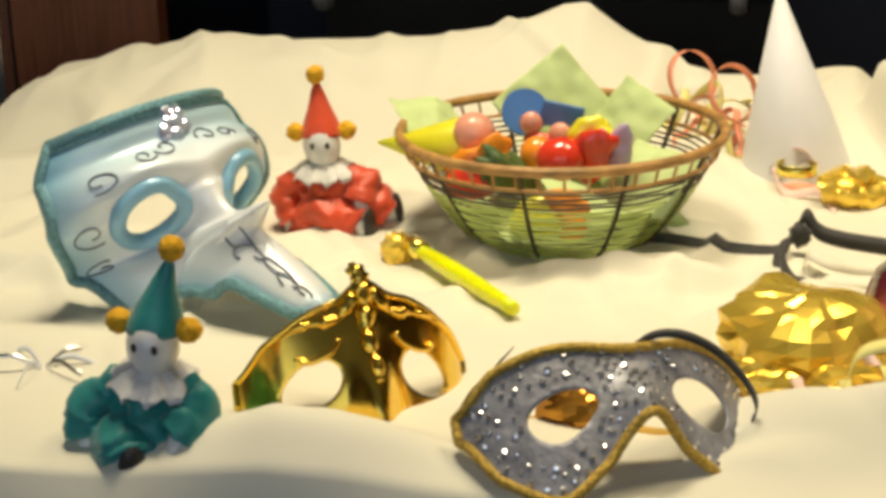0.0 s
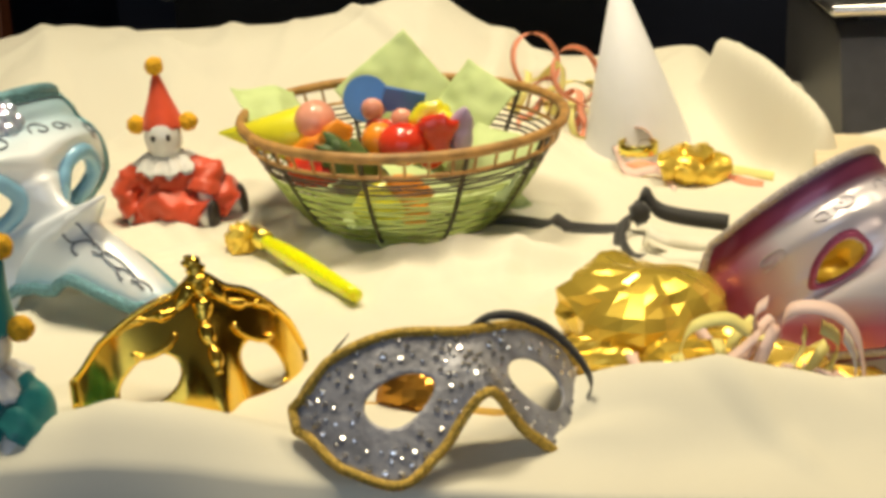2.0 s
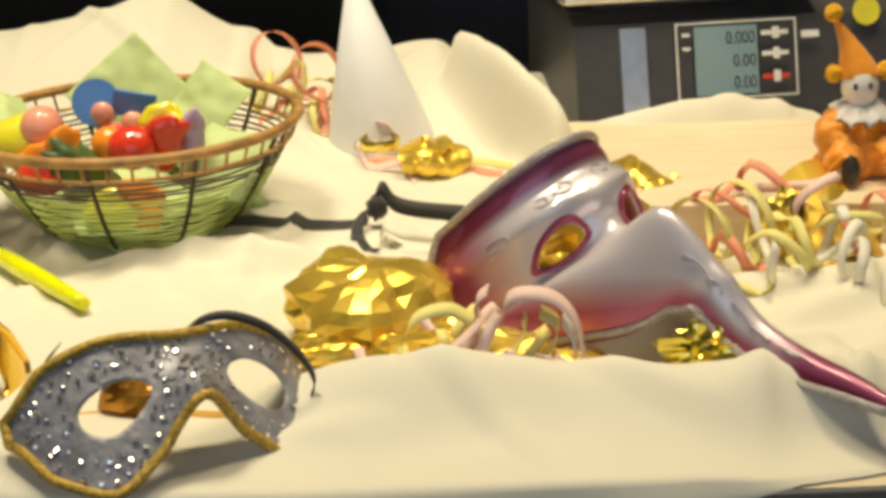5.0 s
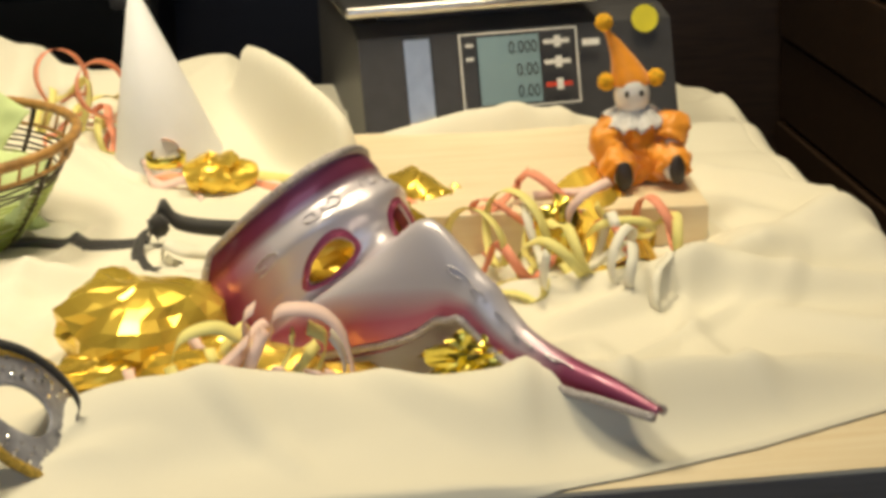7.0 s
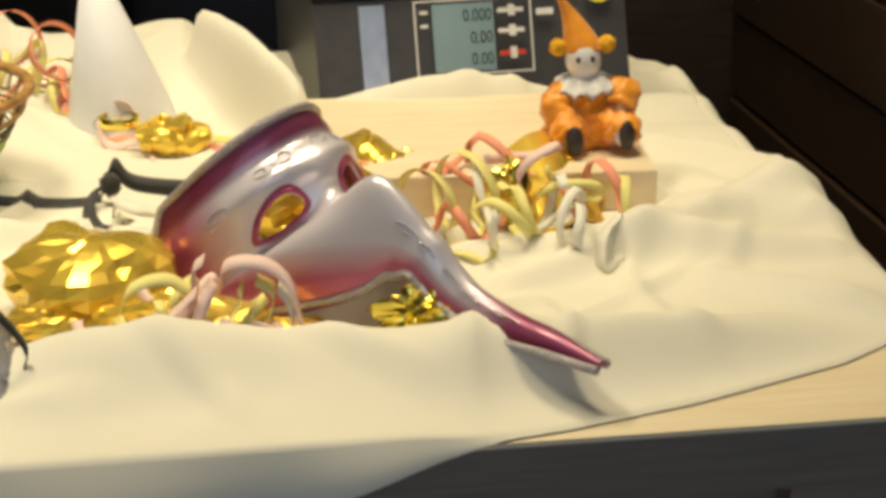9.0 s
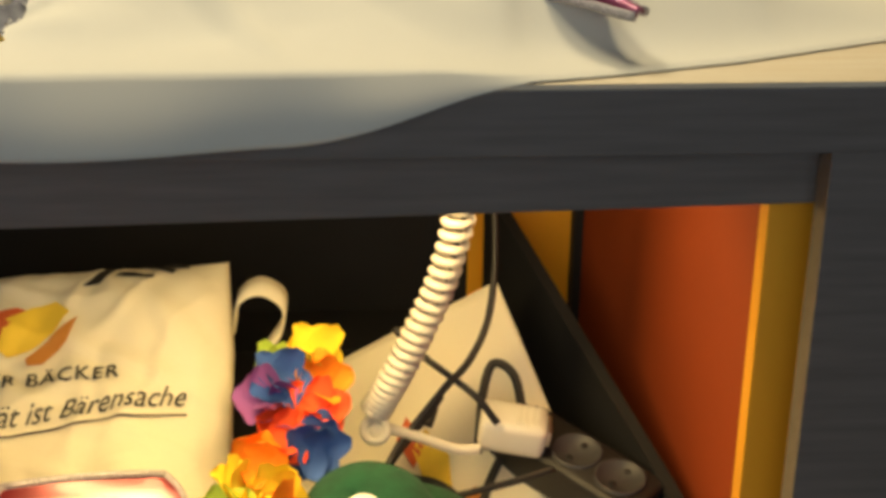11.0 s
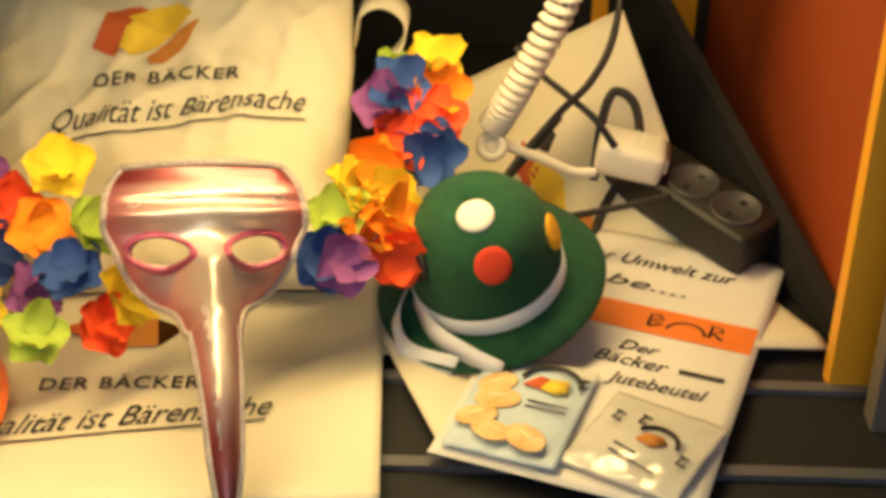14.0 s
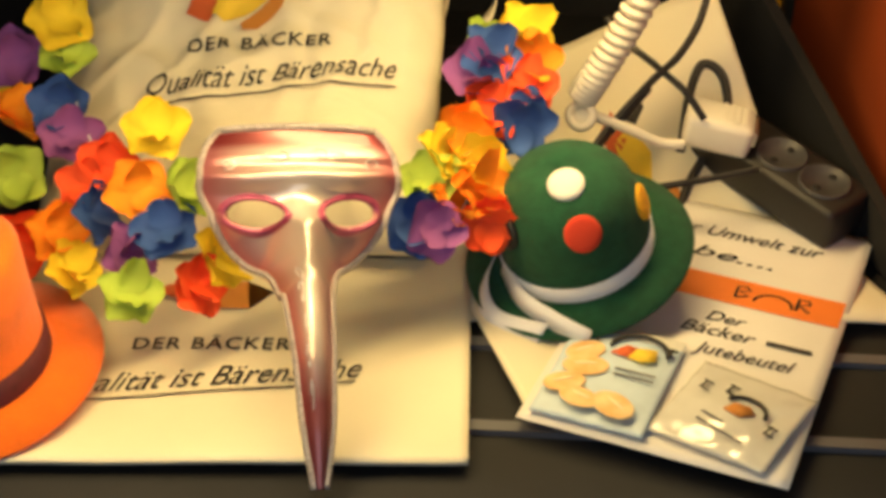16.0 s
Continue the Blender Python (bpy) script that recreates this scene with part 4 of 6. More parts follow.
part("disc", moved(lathe([(.001, -.0012), (.0175, -.0012), (.018, 0), (.0175, .0012), (.001, .0012)], 28), pose(-.006, 0, .028, 72, -10, 15)), CANDY_BLUE, figure, smooth=False)
part("wing", moved(box(-.016, -.0015, -.010, .016, .0015, .010, .001), pose(.022, -.002, .026, 8, 14, 10)), CANDY_BLUE, figure)
part("knob", ball(.009, (0, -.010, .022), (1, .7, 1), 12), CANDY_PINK, figure)
part("knob", ball(.009, (.022, -.010, .014), (1, .7, 1), 12), CANDY_PINK, figure)
part("bow", ball(.008, (.006, -.012, .010), (1.5, .6, .7), 12), CANDY_RED, figure)
whole("round_sweet", ball(.0140, (0.292, 0.420, 0.083), (1.1, 1, .95), 18), CANDY_RED, "glossy red round sweet in the basket", "sweet", group="sweets")
whole("round_sweet", ball(.011, (0.272, 0.432, 0.083), (1, 1, 1), 14), CANDY_ORG, "glossy orange round sweet in the basket", "sweet", group="sweets")
whole("wrapped_sweet", moved(ball(.016, (0, 0, 0), (.8, .5, 1.1), 22, .55, 95), pose(0.318, 0.425, 0.086, 20, 25, 0)), CANDY_RED, "red wrapped sweet in the basket", "sweet", group="sweets")
whole("wrapped_sweet", moved(ball(.014, (0, 0, 0), (1, .5, .8), 22, .55, 95), pose(0.315, 0.438, 0.098, 0, -25, 0)), CANDY_YEL, "yellow wrapped sweet in the basket", "sweet", group="sweets")
whole("wrapped_sweet", moved(ball(.012, (0, 0, 0), (.7, .5, 1.2), 22, .55, 95), pose(0.336, 0.432, 0.090, 10, 20, 0)), CANDY_LILAC, "lilac wrapped sweet in the basket", "sweet", group="sweets")
whole("wrapped_sweet", moved(ball(.020, (0, 0, 0), (.6, .5, 1.3), 22, .55, 95), pose(0.252, 0.418, 0.070, 30, -50, 10)), DKGREEN, "dark green wrapped sweet in the basket", "sweet", group="sweets")
whole("wrapped_sweet", moved(ball(.013, (0, 0, 0), (1.3, .6, .8), 22, .55, 95), pose(0.226, 0.412, 0.066, 0, -15, 10)), CANDY_RED, "red wrapped sweet in the basket", "sweet", group="sweets")
whole("wrapped_sweet", moved(ball(.014, (0, 0, 0), (1.2, .6, .9), 22, .55, 95), pose(0.300, 0.395, 0.047, 0, 30, 10)), CANDY_ORG, "orange wrapped sweet in the basket", "sweet", group="sweets")
whole("wrapped_sweet", moved(ball(.014, (0, 0, 0), (1.2, .6, .9), 22, .55, 95), pose(0.280, 0.392, 0.045, 0, -30, 10)), CANDY_YEL, "yellow wrapped sweet in the basket", "sweet", group="sweets")

for ob in [o for o in scene.objects if o.parent is None and o.get("category") == "sweet"]:
    ob.location.x -= 0.024
    if ob.type == "MESH" and ob.name.startswith(("wrapped", "sweet_bow", "round")):
        c = sum((v.co for v in ob.data.vertices), Vector()) / len(ob.data.vertices)
        ob.data.transform(Matrix.Translation(c) @ Matrix.Scale(1.28, 4) @ Matrix.Translation(-c))
    elif ob.type == "EMPTY":
        ob.scale = (1.05,) * 3

# party blower
blower = thing("party_blower", "neon yellow party blower with a crumpled gold foil end", "party blower", (0.15, 0.37, 0.004))
bl = at_world(blower)
p0, p1 = Vector((0.166, 0.372, 0.021)), Vector((0.256, 0.256, 0.021))
row = [p0.lerp(p1, t) for t in np.linspace(0, 1, 16)]
part("mouthpiece", bl(tube(row, [.0050 + .0030 * math.sin(min(1, t * 1.9) * math.pi * .5) - .0030 * t * t for t in np.linspace(0, 1, 16)], 16)), NEON, blower)
part("collar", bl(tube([p0.lerp(p1, -.10), p0.lerp(p1, 0.03)], [.0085, .0075], 14)), FOILY, blower, "lemon gold foil collar")


def foil_lump(r, at, stretch, seed, amp=.35, seg=26, freq=2.3):
    off = Vector((seed * 3.1, seed * 1.7, seed * .9))
    vs, fs = ball(1.0, (0, 0, 0), (1, 1, 1), seg)
    out = []
    for v in vs:
        q = Vector(v)
        k = 1 + amp * (abs(noise.noise(q * freq + off)) * 1.5 - .3) + amp * .3 * abs(noise.noise(q * 4 + off))
        out.append((at[0] + q.x * r * stretch[0] * k, at[1] + q.y * r * stretch[1] * k, max(0.0015, at[2] + q.z * r * stretch[2] * k)))
    return out, fs


part("foil_end", bl(foil_lump(.0125, (.146, .383, .017), (1.0, .8, 1.1), 5)), FOIL, blower, "crumpled gold foil end", smooth=False)

# gold foil with streamers
def crease(p, off):
    """Flat facets: each point takes the slope of the nearest of scattered cells."""
    d, pts = noise.voronoi(p + off)
    c = pts[0]
    s = noise.noise_vector(c * 3.7 + off)
    return (p + off - c).dot(s) * 1.5 + s.z * .35


def foil_wrap(at, length, r, turn, seed, open_=5.0):
    """A loosely rolled and crumpled sheet of foil."""
    off = Vector((seed * 3.1, seed * 1.7, seed * .9))
    m = pose(*at, *turn)

    def f(u, v):
        a = 0.6 + open_ * v
        k = 1.05 + .45 * noise.noise(Vector((u * 2.2, v * 2.0, 0)) + off) + .60 * crease(Vector((u * 1.9, v * 2.1, 0)), off) + .10 * crease(Vector((u * 4.2, v * 4.6, 4)), off)
        rr = r * k * (.75 + .5 * math.sin(math.pi * u))
        q = m @ Vector(((u - .5) * length * (1 + .15 * math.sin(5 * v + seed)), rr * math.cos(a) * 1.2, rr * math.sin(a) * .8))
        q.z = max(q.z, cloth_z(q.x, q.y) + .005)
        return tuple(q)
    return grid(f, 40, 44)


def foil_heap(at, r, stretch, seed, seg=28):
    """A puffed and crumpled heap of film: large flat facets with sharp folds between them."""
    off = Vector((seed * 3.1, seed * 1.7, seed * .9))
    vs, fs = ball(1.0, (0, 0, 0), (1, 1, 1), seg)
    out = []
    for v in vs:
        q = Vector(v)
        k = 1 + .34 * crease(q * 1.25, off) + .07 * crease(q * 3.0, off) + .14 * noise.noise(q * 1.3 + off)
        x, y = at[0] + q.x * r * stretch[0] * k, at[1] + q.y * r * stretch[1] * k
        out.append((x, y, max(cloth_z(x, y) + .003 + .002 * noise.noise(q * 5), at[2] + q.z * r * stretch[2] * k)))
    return out, fs


for at, r, stretch, seed, lab in (((.452, .205, .030), .050, (1.05, 1.0, .66), 2, "puffed heap of crumpled amber gold foil on the cloth"), ((.505, .138, .020), .042, (1.25, .75, .55), 7, "puffed heap of crumpled amber gold foil on the cloth"),
                                  ((.432, .165, .016), .026, (1.2, .8, .6), 4, "small crumpled end of amber gold foil"), ((.560, .140, .012), .024, (1.6, .7, .5), 6, "small crumpled end of amber gold foil")):
    whole("crumpled_foil", foil_heap(at, r, stretch, seed, 24), FOIL, lab, "gold foil", smooth=False)
whole("crumpled_foil", foil_heap((.590, .315, .040), .040, (1.2, .7, .9), 9), FOIL, "crumpled gold foil inside the purple mask", "gold foil", smooth=False)
whole("crumpled_foil", foil_heap((.742, .335, .030), .020, (.9, .8, 1.3), 21, 22), FOILY, "crumpled lemon gold foil among the streamers", "gold foil", smooth=False)
whole("foil_sheet", grid(lambda u, v: (.745 + .055 * u + .012 * v, .385 - .10 * v + .03 * u, .048 - .040 * v + .012 * math.sin(3.1 * u)), 14, 14), FOIL, "folded wedge of gold foil hanging over the board", "gold foil", solid=0.0003, smooth=False)
whole("foil_sheet", foil_wrap((.655, .430, .034), .06, .018, (0, 8, -20), 14, 4.0), FOIL, "crumpled gold foil strip behind the purple mask", "gold foil", solid=0.0003, smooth=False)
whole("crumpled_foil", foil_heap((.318, .108, .014), .020, (1.3, .7, .9), 31, 20), DARKFOIL, "small dark bronze foil scrap behind the sequin mask", "foil scrap", smooth=False)
whole("foil_sheet", foil_wrap((.492, .565, .022), .055, .018, (0, 5, 10), 12, 4.0), FOIL, "crumpled gold foil strip beside the paper hat", "gold foil", solid=0.0003, smooth=False)
whole("foil_ball", foil_lump(.018, (.652, .112, .032), (1.4, .8, .75), 15, .9, 34), FOILY, "small crumpled lemon gold foil tinsel", "foil tinsel", smooth=False)


def streamer(label, mat, centre, radius, turns, rise, width, seed, flat=0.5, stretch=1.0):
    """A curled paper streamer: loops of a flat band."""
    rnd = random.Random(seed)
    pts, ws = [], []
    n = int(26 * turns) + 8
    ph, sx, sy = rnd.uniform(0, 6.3), rnd.uniform(-.5, .5), rnd.uniform(-.3, .3)
    ax = Vector((rnd.uniform(-1, 1), rnd.uniform(-.5, .5), rnd.uniform(-flat, flat) * .4)).normalized()
    up = Vector((0, 0, 1))
    e1 = (up - ax * up.dot(ax)).normalized()
    e2 = ax.cross(e1)
    for i in range(n):
        t = i / (n - 1)
        a = ph + 2 * math.pi * turns * t
        r = radius * (0.75 + .35 * math.sin(2.3 * t * 6 + seed))
        p = Vector(centre) + ax * (t - .5) * radius * 2.3 * stretch + Vector((0, 0, .3 * radius * math.sin(5 * t + seed))) + e1 * r * math.cos(a) * flat + e2 * r * math.sin(a)
        p.z = max(p.z, cloth_z(p.x, p.y) + .006) + rise * t
        pts.append(p)
        ws.append((ax + .35 * e1 * math.sin(a * .7)).normalized() * width)
    return whole("paper_streamer", strap(pts, ws, .0004), mat, label, "streamer", group="paper streamers")


for k, (m, lab, c, r) in enumerate([
        (STR_ROSE, "rose", (.535, .136, .040), .028), (STR_YEL, "pale yellow", (.552, .130, .034), .026), (STR_YEL, "pale yellow", (.515, .135, .032), .024),
        (STR_ROSE, "rose", (.560, .128, .036), .026), (STR_WHITE, "cream", (.540, .125, .030), .024), (STR_ROSE, "rose", (.480, .145, .030), .022),
        (STR_PINK, "coral", (.715, .350, .034), .034), (STR_YEL, "pale yellow", (.700, .325, .028), .034), (STR_YEL, "pale yellow", (.722, .300, .026), .032),
        (STR_WHITE, "cream", (.765, .262, .026), .030), (STR_WHITE, "cream", (.780, .250, .024), .028), (STR_PINK, "coral", (.792, .318, .030), .030),
        (STR_YEL, "pale yellow", (.800, .308, .030), .032), (STR_ROSE, "rose", (.758, .325, .036), .030), (STR_YEL, "pale yellow", (.708, .272, .022), .028),
        (STR_YEL, "pale yellow", (.775, .290, .028), .030), (STR_WHITE, "cream", (.740, .290, .028), .030), (STR_PINK, "coral", (.690, .300, .022), .026),
        (STR_PINK, "coral", (.372, .70, .060), .042), (STR_YEL, "pale yellow", (.376, .70, .050), .040), (STR_PINK, "coral", (.380, .68, .030), .032),
        (STR_YEL, "pale yellow", (.390, .67, .026), .028), (STR_ROSE, "rose", (.445, .63, .015), .02)]):
    streamer(lab + " curled paper streamer lying on the cloth", m, (c[0] - (.015 if k < 6 else 0), c[1], c[2] - (.012 if k < 6 else 0)), r * (.95 if k < 6 else 1.0), 1.15 + (k % 4) * .4, 0.0, .0074, 30 + k, 0.95, 1.0 + .35 * (k % 4 == 1))
for m, lab, pts in [(STR_PINK, "coral", [(.385, .640, .016), (.44, .605, .014), (.50, .575, .014), (.55, .54, .014)]),
                    (STR_YEL, "pale yellow", [(.378, .662, .015), (.44, .625, .016), (.50, .60, .015), (.56, .56, .016)]),
                    (STR_ROSE, "rose", [(.425, .62, .03), (.438, .58, .014), (.465, .565, .02), (.478, .53, .012)]),
                    (STR_PINK, "coral", [(.62, .40, .05), (.66, .385, .035), (.70, .365, .045), (.73, .40, .06)]),
                    (STR_ROSE, "rose", [(0.518, 0.125, 0.047), (0.516, 0.125, 0.063), (0.523, 0.125, 0.070)]),
                    (STR_ROSE, "rose", [(0.531, 0.125, 0.049), (0.534, 0.122, 0.065), (0.546, 0.118, 0.070), (0.562, 0.115, 0.067), (0.573, 0.112, 0.055), (0.577, 0.108, 0.038), (0.579, 0.105, 0.018)]),
                    (STR_ROSE, "rose", [(0.465, 0.100, 0.036), (0.474, 0.104, 0.029), (0.487, 0.108, 0.031), (0.505, 0.111, 0.043), (0.518, 0.115, 0.054)]),
                    (STR_YEL, "pale yellow", [(0.536, 0.105, 0.021), (0.550, 0.107, 0.026), (0.560, 0.110, 0.039), (0.563, 0.113, 0.052), (0.553, 0.115, 0.059)]),
                    (STR_YEL, "pale yellow", [(0.526, 0.105, 0.026), (0.537, 0.108, 0.038), (0.544, 0.112, 0.050), (0.543, 0.115, 0.056)]),
                    (STR_WHITE, "cream", [(0.565, 0.105, 0.015), (0.573, 0.108, 0.028), (0.572, 0.112, 0.044), (0.566, 0.115, 0.054)]),
                    (STR_YEL, "pale yellow", [(0.472, 0.115, 0.040), (0.479, 0.118, 0.056), (0.499, 0.122, 0.060), (0.515, 0.125, 0.050)]),
                    (STR_YEL, "pale yellow", [(.565, .195, .008), (.60, .215, .016), (.64, .22, .012)])]:
    whole("paper_streamer", strap(spline(pts, 30), (0.002, .009, .005), .0004), m, lab + " paper streamer band lying on the cloth", "streamer", group="paper streamers")
foldgold = whole("foil_band", strap(spline([(.62, .43, .04), (.66, .41, .03), (.70, .375, .02), (.745, .37, .03), (.775, .40, .040), (.80, .37, .030), (.815, .345, .012)], 40), (0.003, .005, .020), .0004), FOIL,
                 "wide band of gold foil folded beside the board", "gold foil", smooth=False)
ring = [(.447 + .017 * math.cos(a), .60 + .015 * math.sin(a), .030) for a in np.linspace(0, 2 * math.pi, 30)]
whole("foil_ring", strap(ring, (0, 0, .010), .0005), FOILY, "gold foil ring standing before the paper hat", "gold foil")

# black ribbon with a bow
def lying(pts, n, lift):
    """A line that follows the cloth, each point at least lift above it."""
    row = spline(pts, n)
    return [Vector((p[0], p[1], max(p[2], cloth_z(p[0], p[1]) + lift))) for p in row]


def turning(n, a, b):
    return [tuple(Vector(a).lerp(Vector(b), i / (n - 1))) for i in range(n)]


whole("black_ribbon", strap(lying([(.318, .455, .008), (.345, .440, .004), (.375, .428, .004), (.402, .425, .004), (.425, .430, .004), (.440, .432, .010)], 40, .006), turning(40, (.004, .024, .005), (.004, .014, .008)), .0006), BLACKRIB, "black satin ribbon trailing over the cloth", "ribbon")
whole("black_ribbon", strap(lying([(.452, .425, .030), (.440, .420, .026), (.434, .405, .018), (.436, .385, .010), (.448, .365, .006)], 30, .006), turning(30, (.009, .004, .003), (.010, .004, .004)), .0006), BLACKRIB, "black satin ribbon loop hanging from a bow", "ribbon")
whole("black_ribbon", strap(lying([(.440, .430, .012), (.448, .432, .036), (.454, .430, .040), (.462, .426, .030), (.480, .420, .026), (.515, .405, .026)], 30, .006), turning(30, (.004, .004, .010), (.001, .005, .012)), .0006), BLACKRIB, "black satin ribbon tied to the purple mask", "ribbon")
whole("ribbon_knot", foil_lump(.008, (.449, .427, .026), (1.0, .8, 1.1), 21, .5, 16), BLACKRIB, "small knot in the black satin ribbon", "ribbon knot")
whole("cream_ribbon", strap(lying([(.452, .405, .010), (.455, .39, .024), (.470, .382, .020), (.49, .392, .014), (.520, .400, .012)], 36, .006), turning(36, (.003, .010, .006), (.002, .012, .006)), .0006), STR_WHITE, "cream ribbon loop behind the foil", "ribbon")
whole("cream_ribbon", strap(lying([(.455, .40, .006), (.468, .372, .010), (.495, .36, .014), (.52, .375, .010)], 36, .006), (.001, .012, .006), .0006), STR_WHITE, "flat cream ribbon loop lying behind the foil", "ribbon")

# white paper cone hat
hat = thing("paper_cone_hat", "white paper cone party hat with pencilled rings", "party hat", (0.447, 0.655, 0.008), turn=(0, -7, 0))
part("cone", lathe([(.051, 0), (.0505, .004), (.039, .045), (.0005, .172)], 40, cap=False), WHITEPAPER, hat, solid=0.0008)
for x in (-.012, .010):
    part("pencil_ring", tube([(x + .008 * math.cos(a), -.0475 + .006 * (.02 + .006 * math.sin(a)) - .0005, .020 + .006 * math.sin(a)) for a in np.linspace(0, 2 * math.pi, 20, endpoint=False)], .0004, 4, closed=True), GREY, hat)

# silver gift bow at the other end
bow = thing("tinsel_bow", "small silver tinsel twist lying on the cloth", "tinsel", (-0.035, 0.135, 0.006))
for k, a in enumerate((0.1, 0.9, 2.4, 3.4, 4.6, 5.6)):
    part("strand", strap(spline([(0, 0, .004), (.02 * math.cos(a), .014 * math.sin(a), .014), (.045 * math.cos(a), .03 * math.sin(a), .004 + .006 * (k % 2))], 12), (0, .002, .003), .0003), STEEL if k % 2 else WHITERIB, bow)

# board with the doll
whole("wooden_board", moved(box(-0.190, 0, 0, 0.088, 0.24, 0.040, .0015), pose(0.768, 0.352, 0.0015, 0, 0, -4)), PINE, "thick pale wooden board lying on the cloth", "board", smooth=False)

# shop scale
scale_ = thing("shop_scale", "dark grey shop scale with a steel pan and small display", "scale", (0.72, 0.74, 0.001))
m_s = pose(0.735, 0.625, 0.012, 0, 0, 6)


def sc(geo):
    return moved(moved(geo, m_s), scale_.matrix_world.inverted())


def slab(x0, x1, prof):
    n = len(prof)
    return [(x0, y, z) for y, z in prof] + [(x1, y, z) for y, z in prof], [tuple(range(n)), tuple(range(2 * n - 1, n - 1, -1))] + [(i, n + i, n + (i + 1) % n, (i + 1) % n) for i in range(n)]


part("body", sc(slab(-.115, .172, [(0, 0), (-.004, .02), (.022, .105), (.05, .113), (.26, .113), (.26, 0)])), DARKGREY, scale_, smooth=False)
part("side_trim", sc(slab(-.075, -.052, [(-.0055, .02), (.0185, .102), (.0205, .102), (-.003, .02)])), STEEL, scale_, "worn metal strip", smooth=False)
part("pan", sc(box(-.125, .018, .124, .105, .25, .134, .004)), STEEL, scale_, "brushed steel weighing pan")
part("pan_support", sc(box(-.09, .06, .112, .07, .23, .1245)), DARKGREY, scale_, smooth=False)
lean = math.degrees(math.atan2(.026, .095))
face = m_s @ pose(-.02, -.004 + .026 * .5 - .0018, .02 + .095 * .5 + .004, 90 - lean, 0, 0)


def fc(geo):
    return moved(moved(geo, face), scale_.matrix_world.inverted())


for g in (box(-.005, -.0335, 0, .100, -.032, .001), box(-.005, .0325, 0, .100, .034, .001), box(-.0065, -.0335, 0, -.005, .034, .001), box(.1, -.0335, 0, .1015, .034, .001)):
    part("display_border", fc(g), WHITEINK, scale_, smooth=False)
part("display", fc(box(.010, -.030, -.0005, .066, .030, .0012)), LCD, scale_, "blue-grey liquid crystal display", smooth=False)
for y, tx, w in ((.014, "0.000", .026), (-.006, "0.00", .020), (-.025, "0.00", .020)):
    part("digits", fc(fitted(stretched(lettering(tx, .011), w), lambda x, q, y=y, w=w: (.064 - w + x, y + q, .0015))), INK, scale_, "dark display digits")
for y, m_ in ((.020, WHITEINK), (.002, WHITEINK), (-.018, REDINK)):
    part("print_bar", fc(box(.070, y, .0006, .094, y + .004, .0012)), m_, scale_, smooth=False)
    part("print_bar", fc(box(.080, y - .003, .0006, .086, y + .007, .0013)), WHITEINK, scale_, smooth=False)
for y in (.022, .010):
    part("print_bar", fc(box(-.001, y, .0006, .006, y + .003, .0012)), WHITEINK, scale_, smooth=False)
part("print_bar", fc(box(.106, .016, 0, .122, .022, .0008)), WHITEINK, scale_, smooth=False)
part("sticker", fc(moved(lathe([(.001, 0), (.0125, 0), (.0125, .0006), (.001, .0006)], 28), pose(.166, .036, .0004))), BADGE, scale_, "round yellow inspection sticker", smooth=False)


# ---- the shelf below ----
SZ = -0.415
shelf = structure("shelf_1", box(-0.6, -0.135, SZ - 0.03, 0.86, 0.52, SZ - 0.004, .002), BLACK, "black lower display shelf with slots", "shelf")
for y in (-0.045, 0.045):
    part("slat", box(0.40, y - .004, SZ - .004, 0.86, y + .006, SZ + .0005), GREY, shelf, smooth=False)
structure("wall_4", box(-0.6, 0.52, -0.86, 0.70, 0.54, -0.043), BLACK, "black board closing the shelf at the back")
part("ledge", box(-0.6, 0.44, SZ - .003, 0.66, 0.519, SZ + .03, .002), BLACK, bpy.data.objects["wall_4"], smooth=False)
structure("wall_5", box(0.70, 0.52, -0.86, 0.792, 0.54, -0.043), YELLOWPAINT, "ochre yellow painted panel at the back of the shelf")
structure("wall_6", box(0.792, 0.50, -0.86, 0.90, 0.54, -0.043), BLACK, "black upright at the back corner of the shelf")
structure("wall_7", ([(0.800, 0.50, -0.86), (0.852, 0.067, -0.86), (0.90, 0.067, -0.86), (0.90, 0.50, -0.86), (0.800, 0.50, -0.043), (0.852, 0.067, -0.043), (0.90, 0.067, -0.043), (0.90, 0.50, -0.043)],
                     [(0, 3, 2, 1), (4, 5, 6, 7), (0, 1, 5, 4), (1, 2, 6, 5), (2, 3, 7, 6), (3, 0, 4, 7)]), ORANGEPAINT, "burnt orange painted side panel of the shelf")
structure("wall_8", box(-0.62, 0.06, -0.86, -0.60, 0.54, -0.043), ORANGEPAINT, "burnt orange painted side panel of the shelf")
sb = [(0.850, 0.09), (0.718, 0.50)]
whole("side_board", ([(sb[0][0] - .006, sb[0][1], SZ), (sb[1][0] - .006, sb[1][1], SZ), (sb[1][0] - .006, sb[1][1], -.262), (sb[0][0] - .006, sb[0][1], -.400),
                      (sb[0][0] + .004, sb[0][1], SZ), (sb[1][0] + .004, sb[1][1], SZ), (sb[1][0] + .004, sb[1][1], -.262), (sb[0][0] + .004, sb[0][1], -.400)],
                     [(0, 1, 2, 3), (7, 6, 5, 4), (0, 4, 5, 1), (1, 5, 6, 2), (2, 6, 7, 3), (3, 7, 4, 0)]), BLACK, "black sloping side board on the lower shelf", "board", smooth=False)

# cotton bags with print
D = math.radians(35)
BV, BN = Vector((0, math.cos(D), math.sin(D))), Vector((0, -math.sin(D), math.cos(D)))


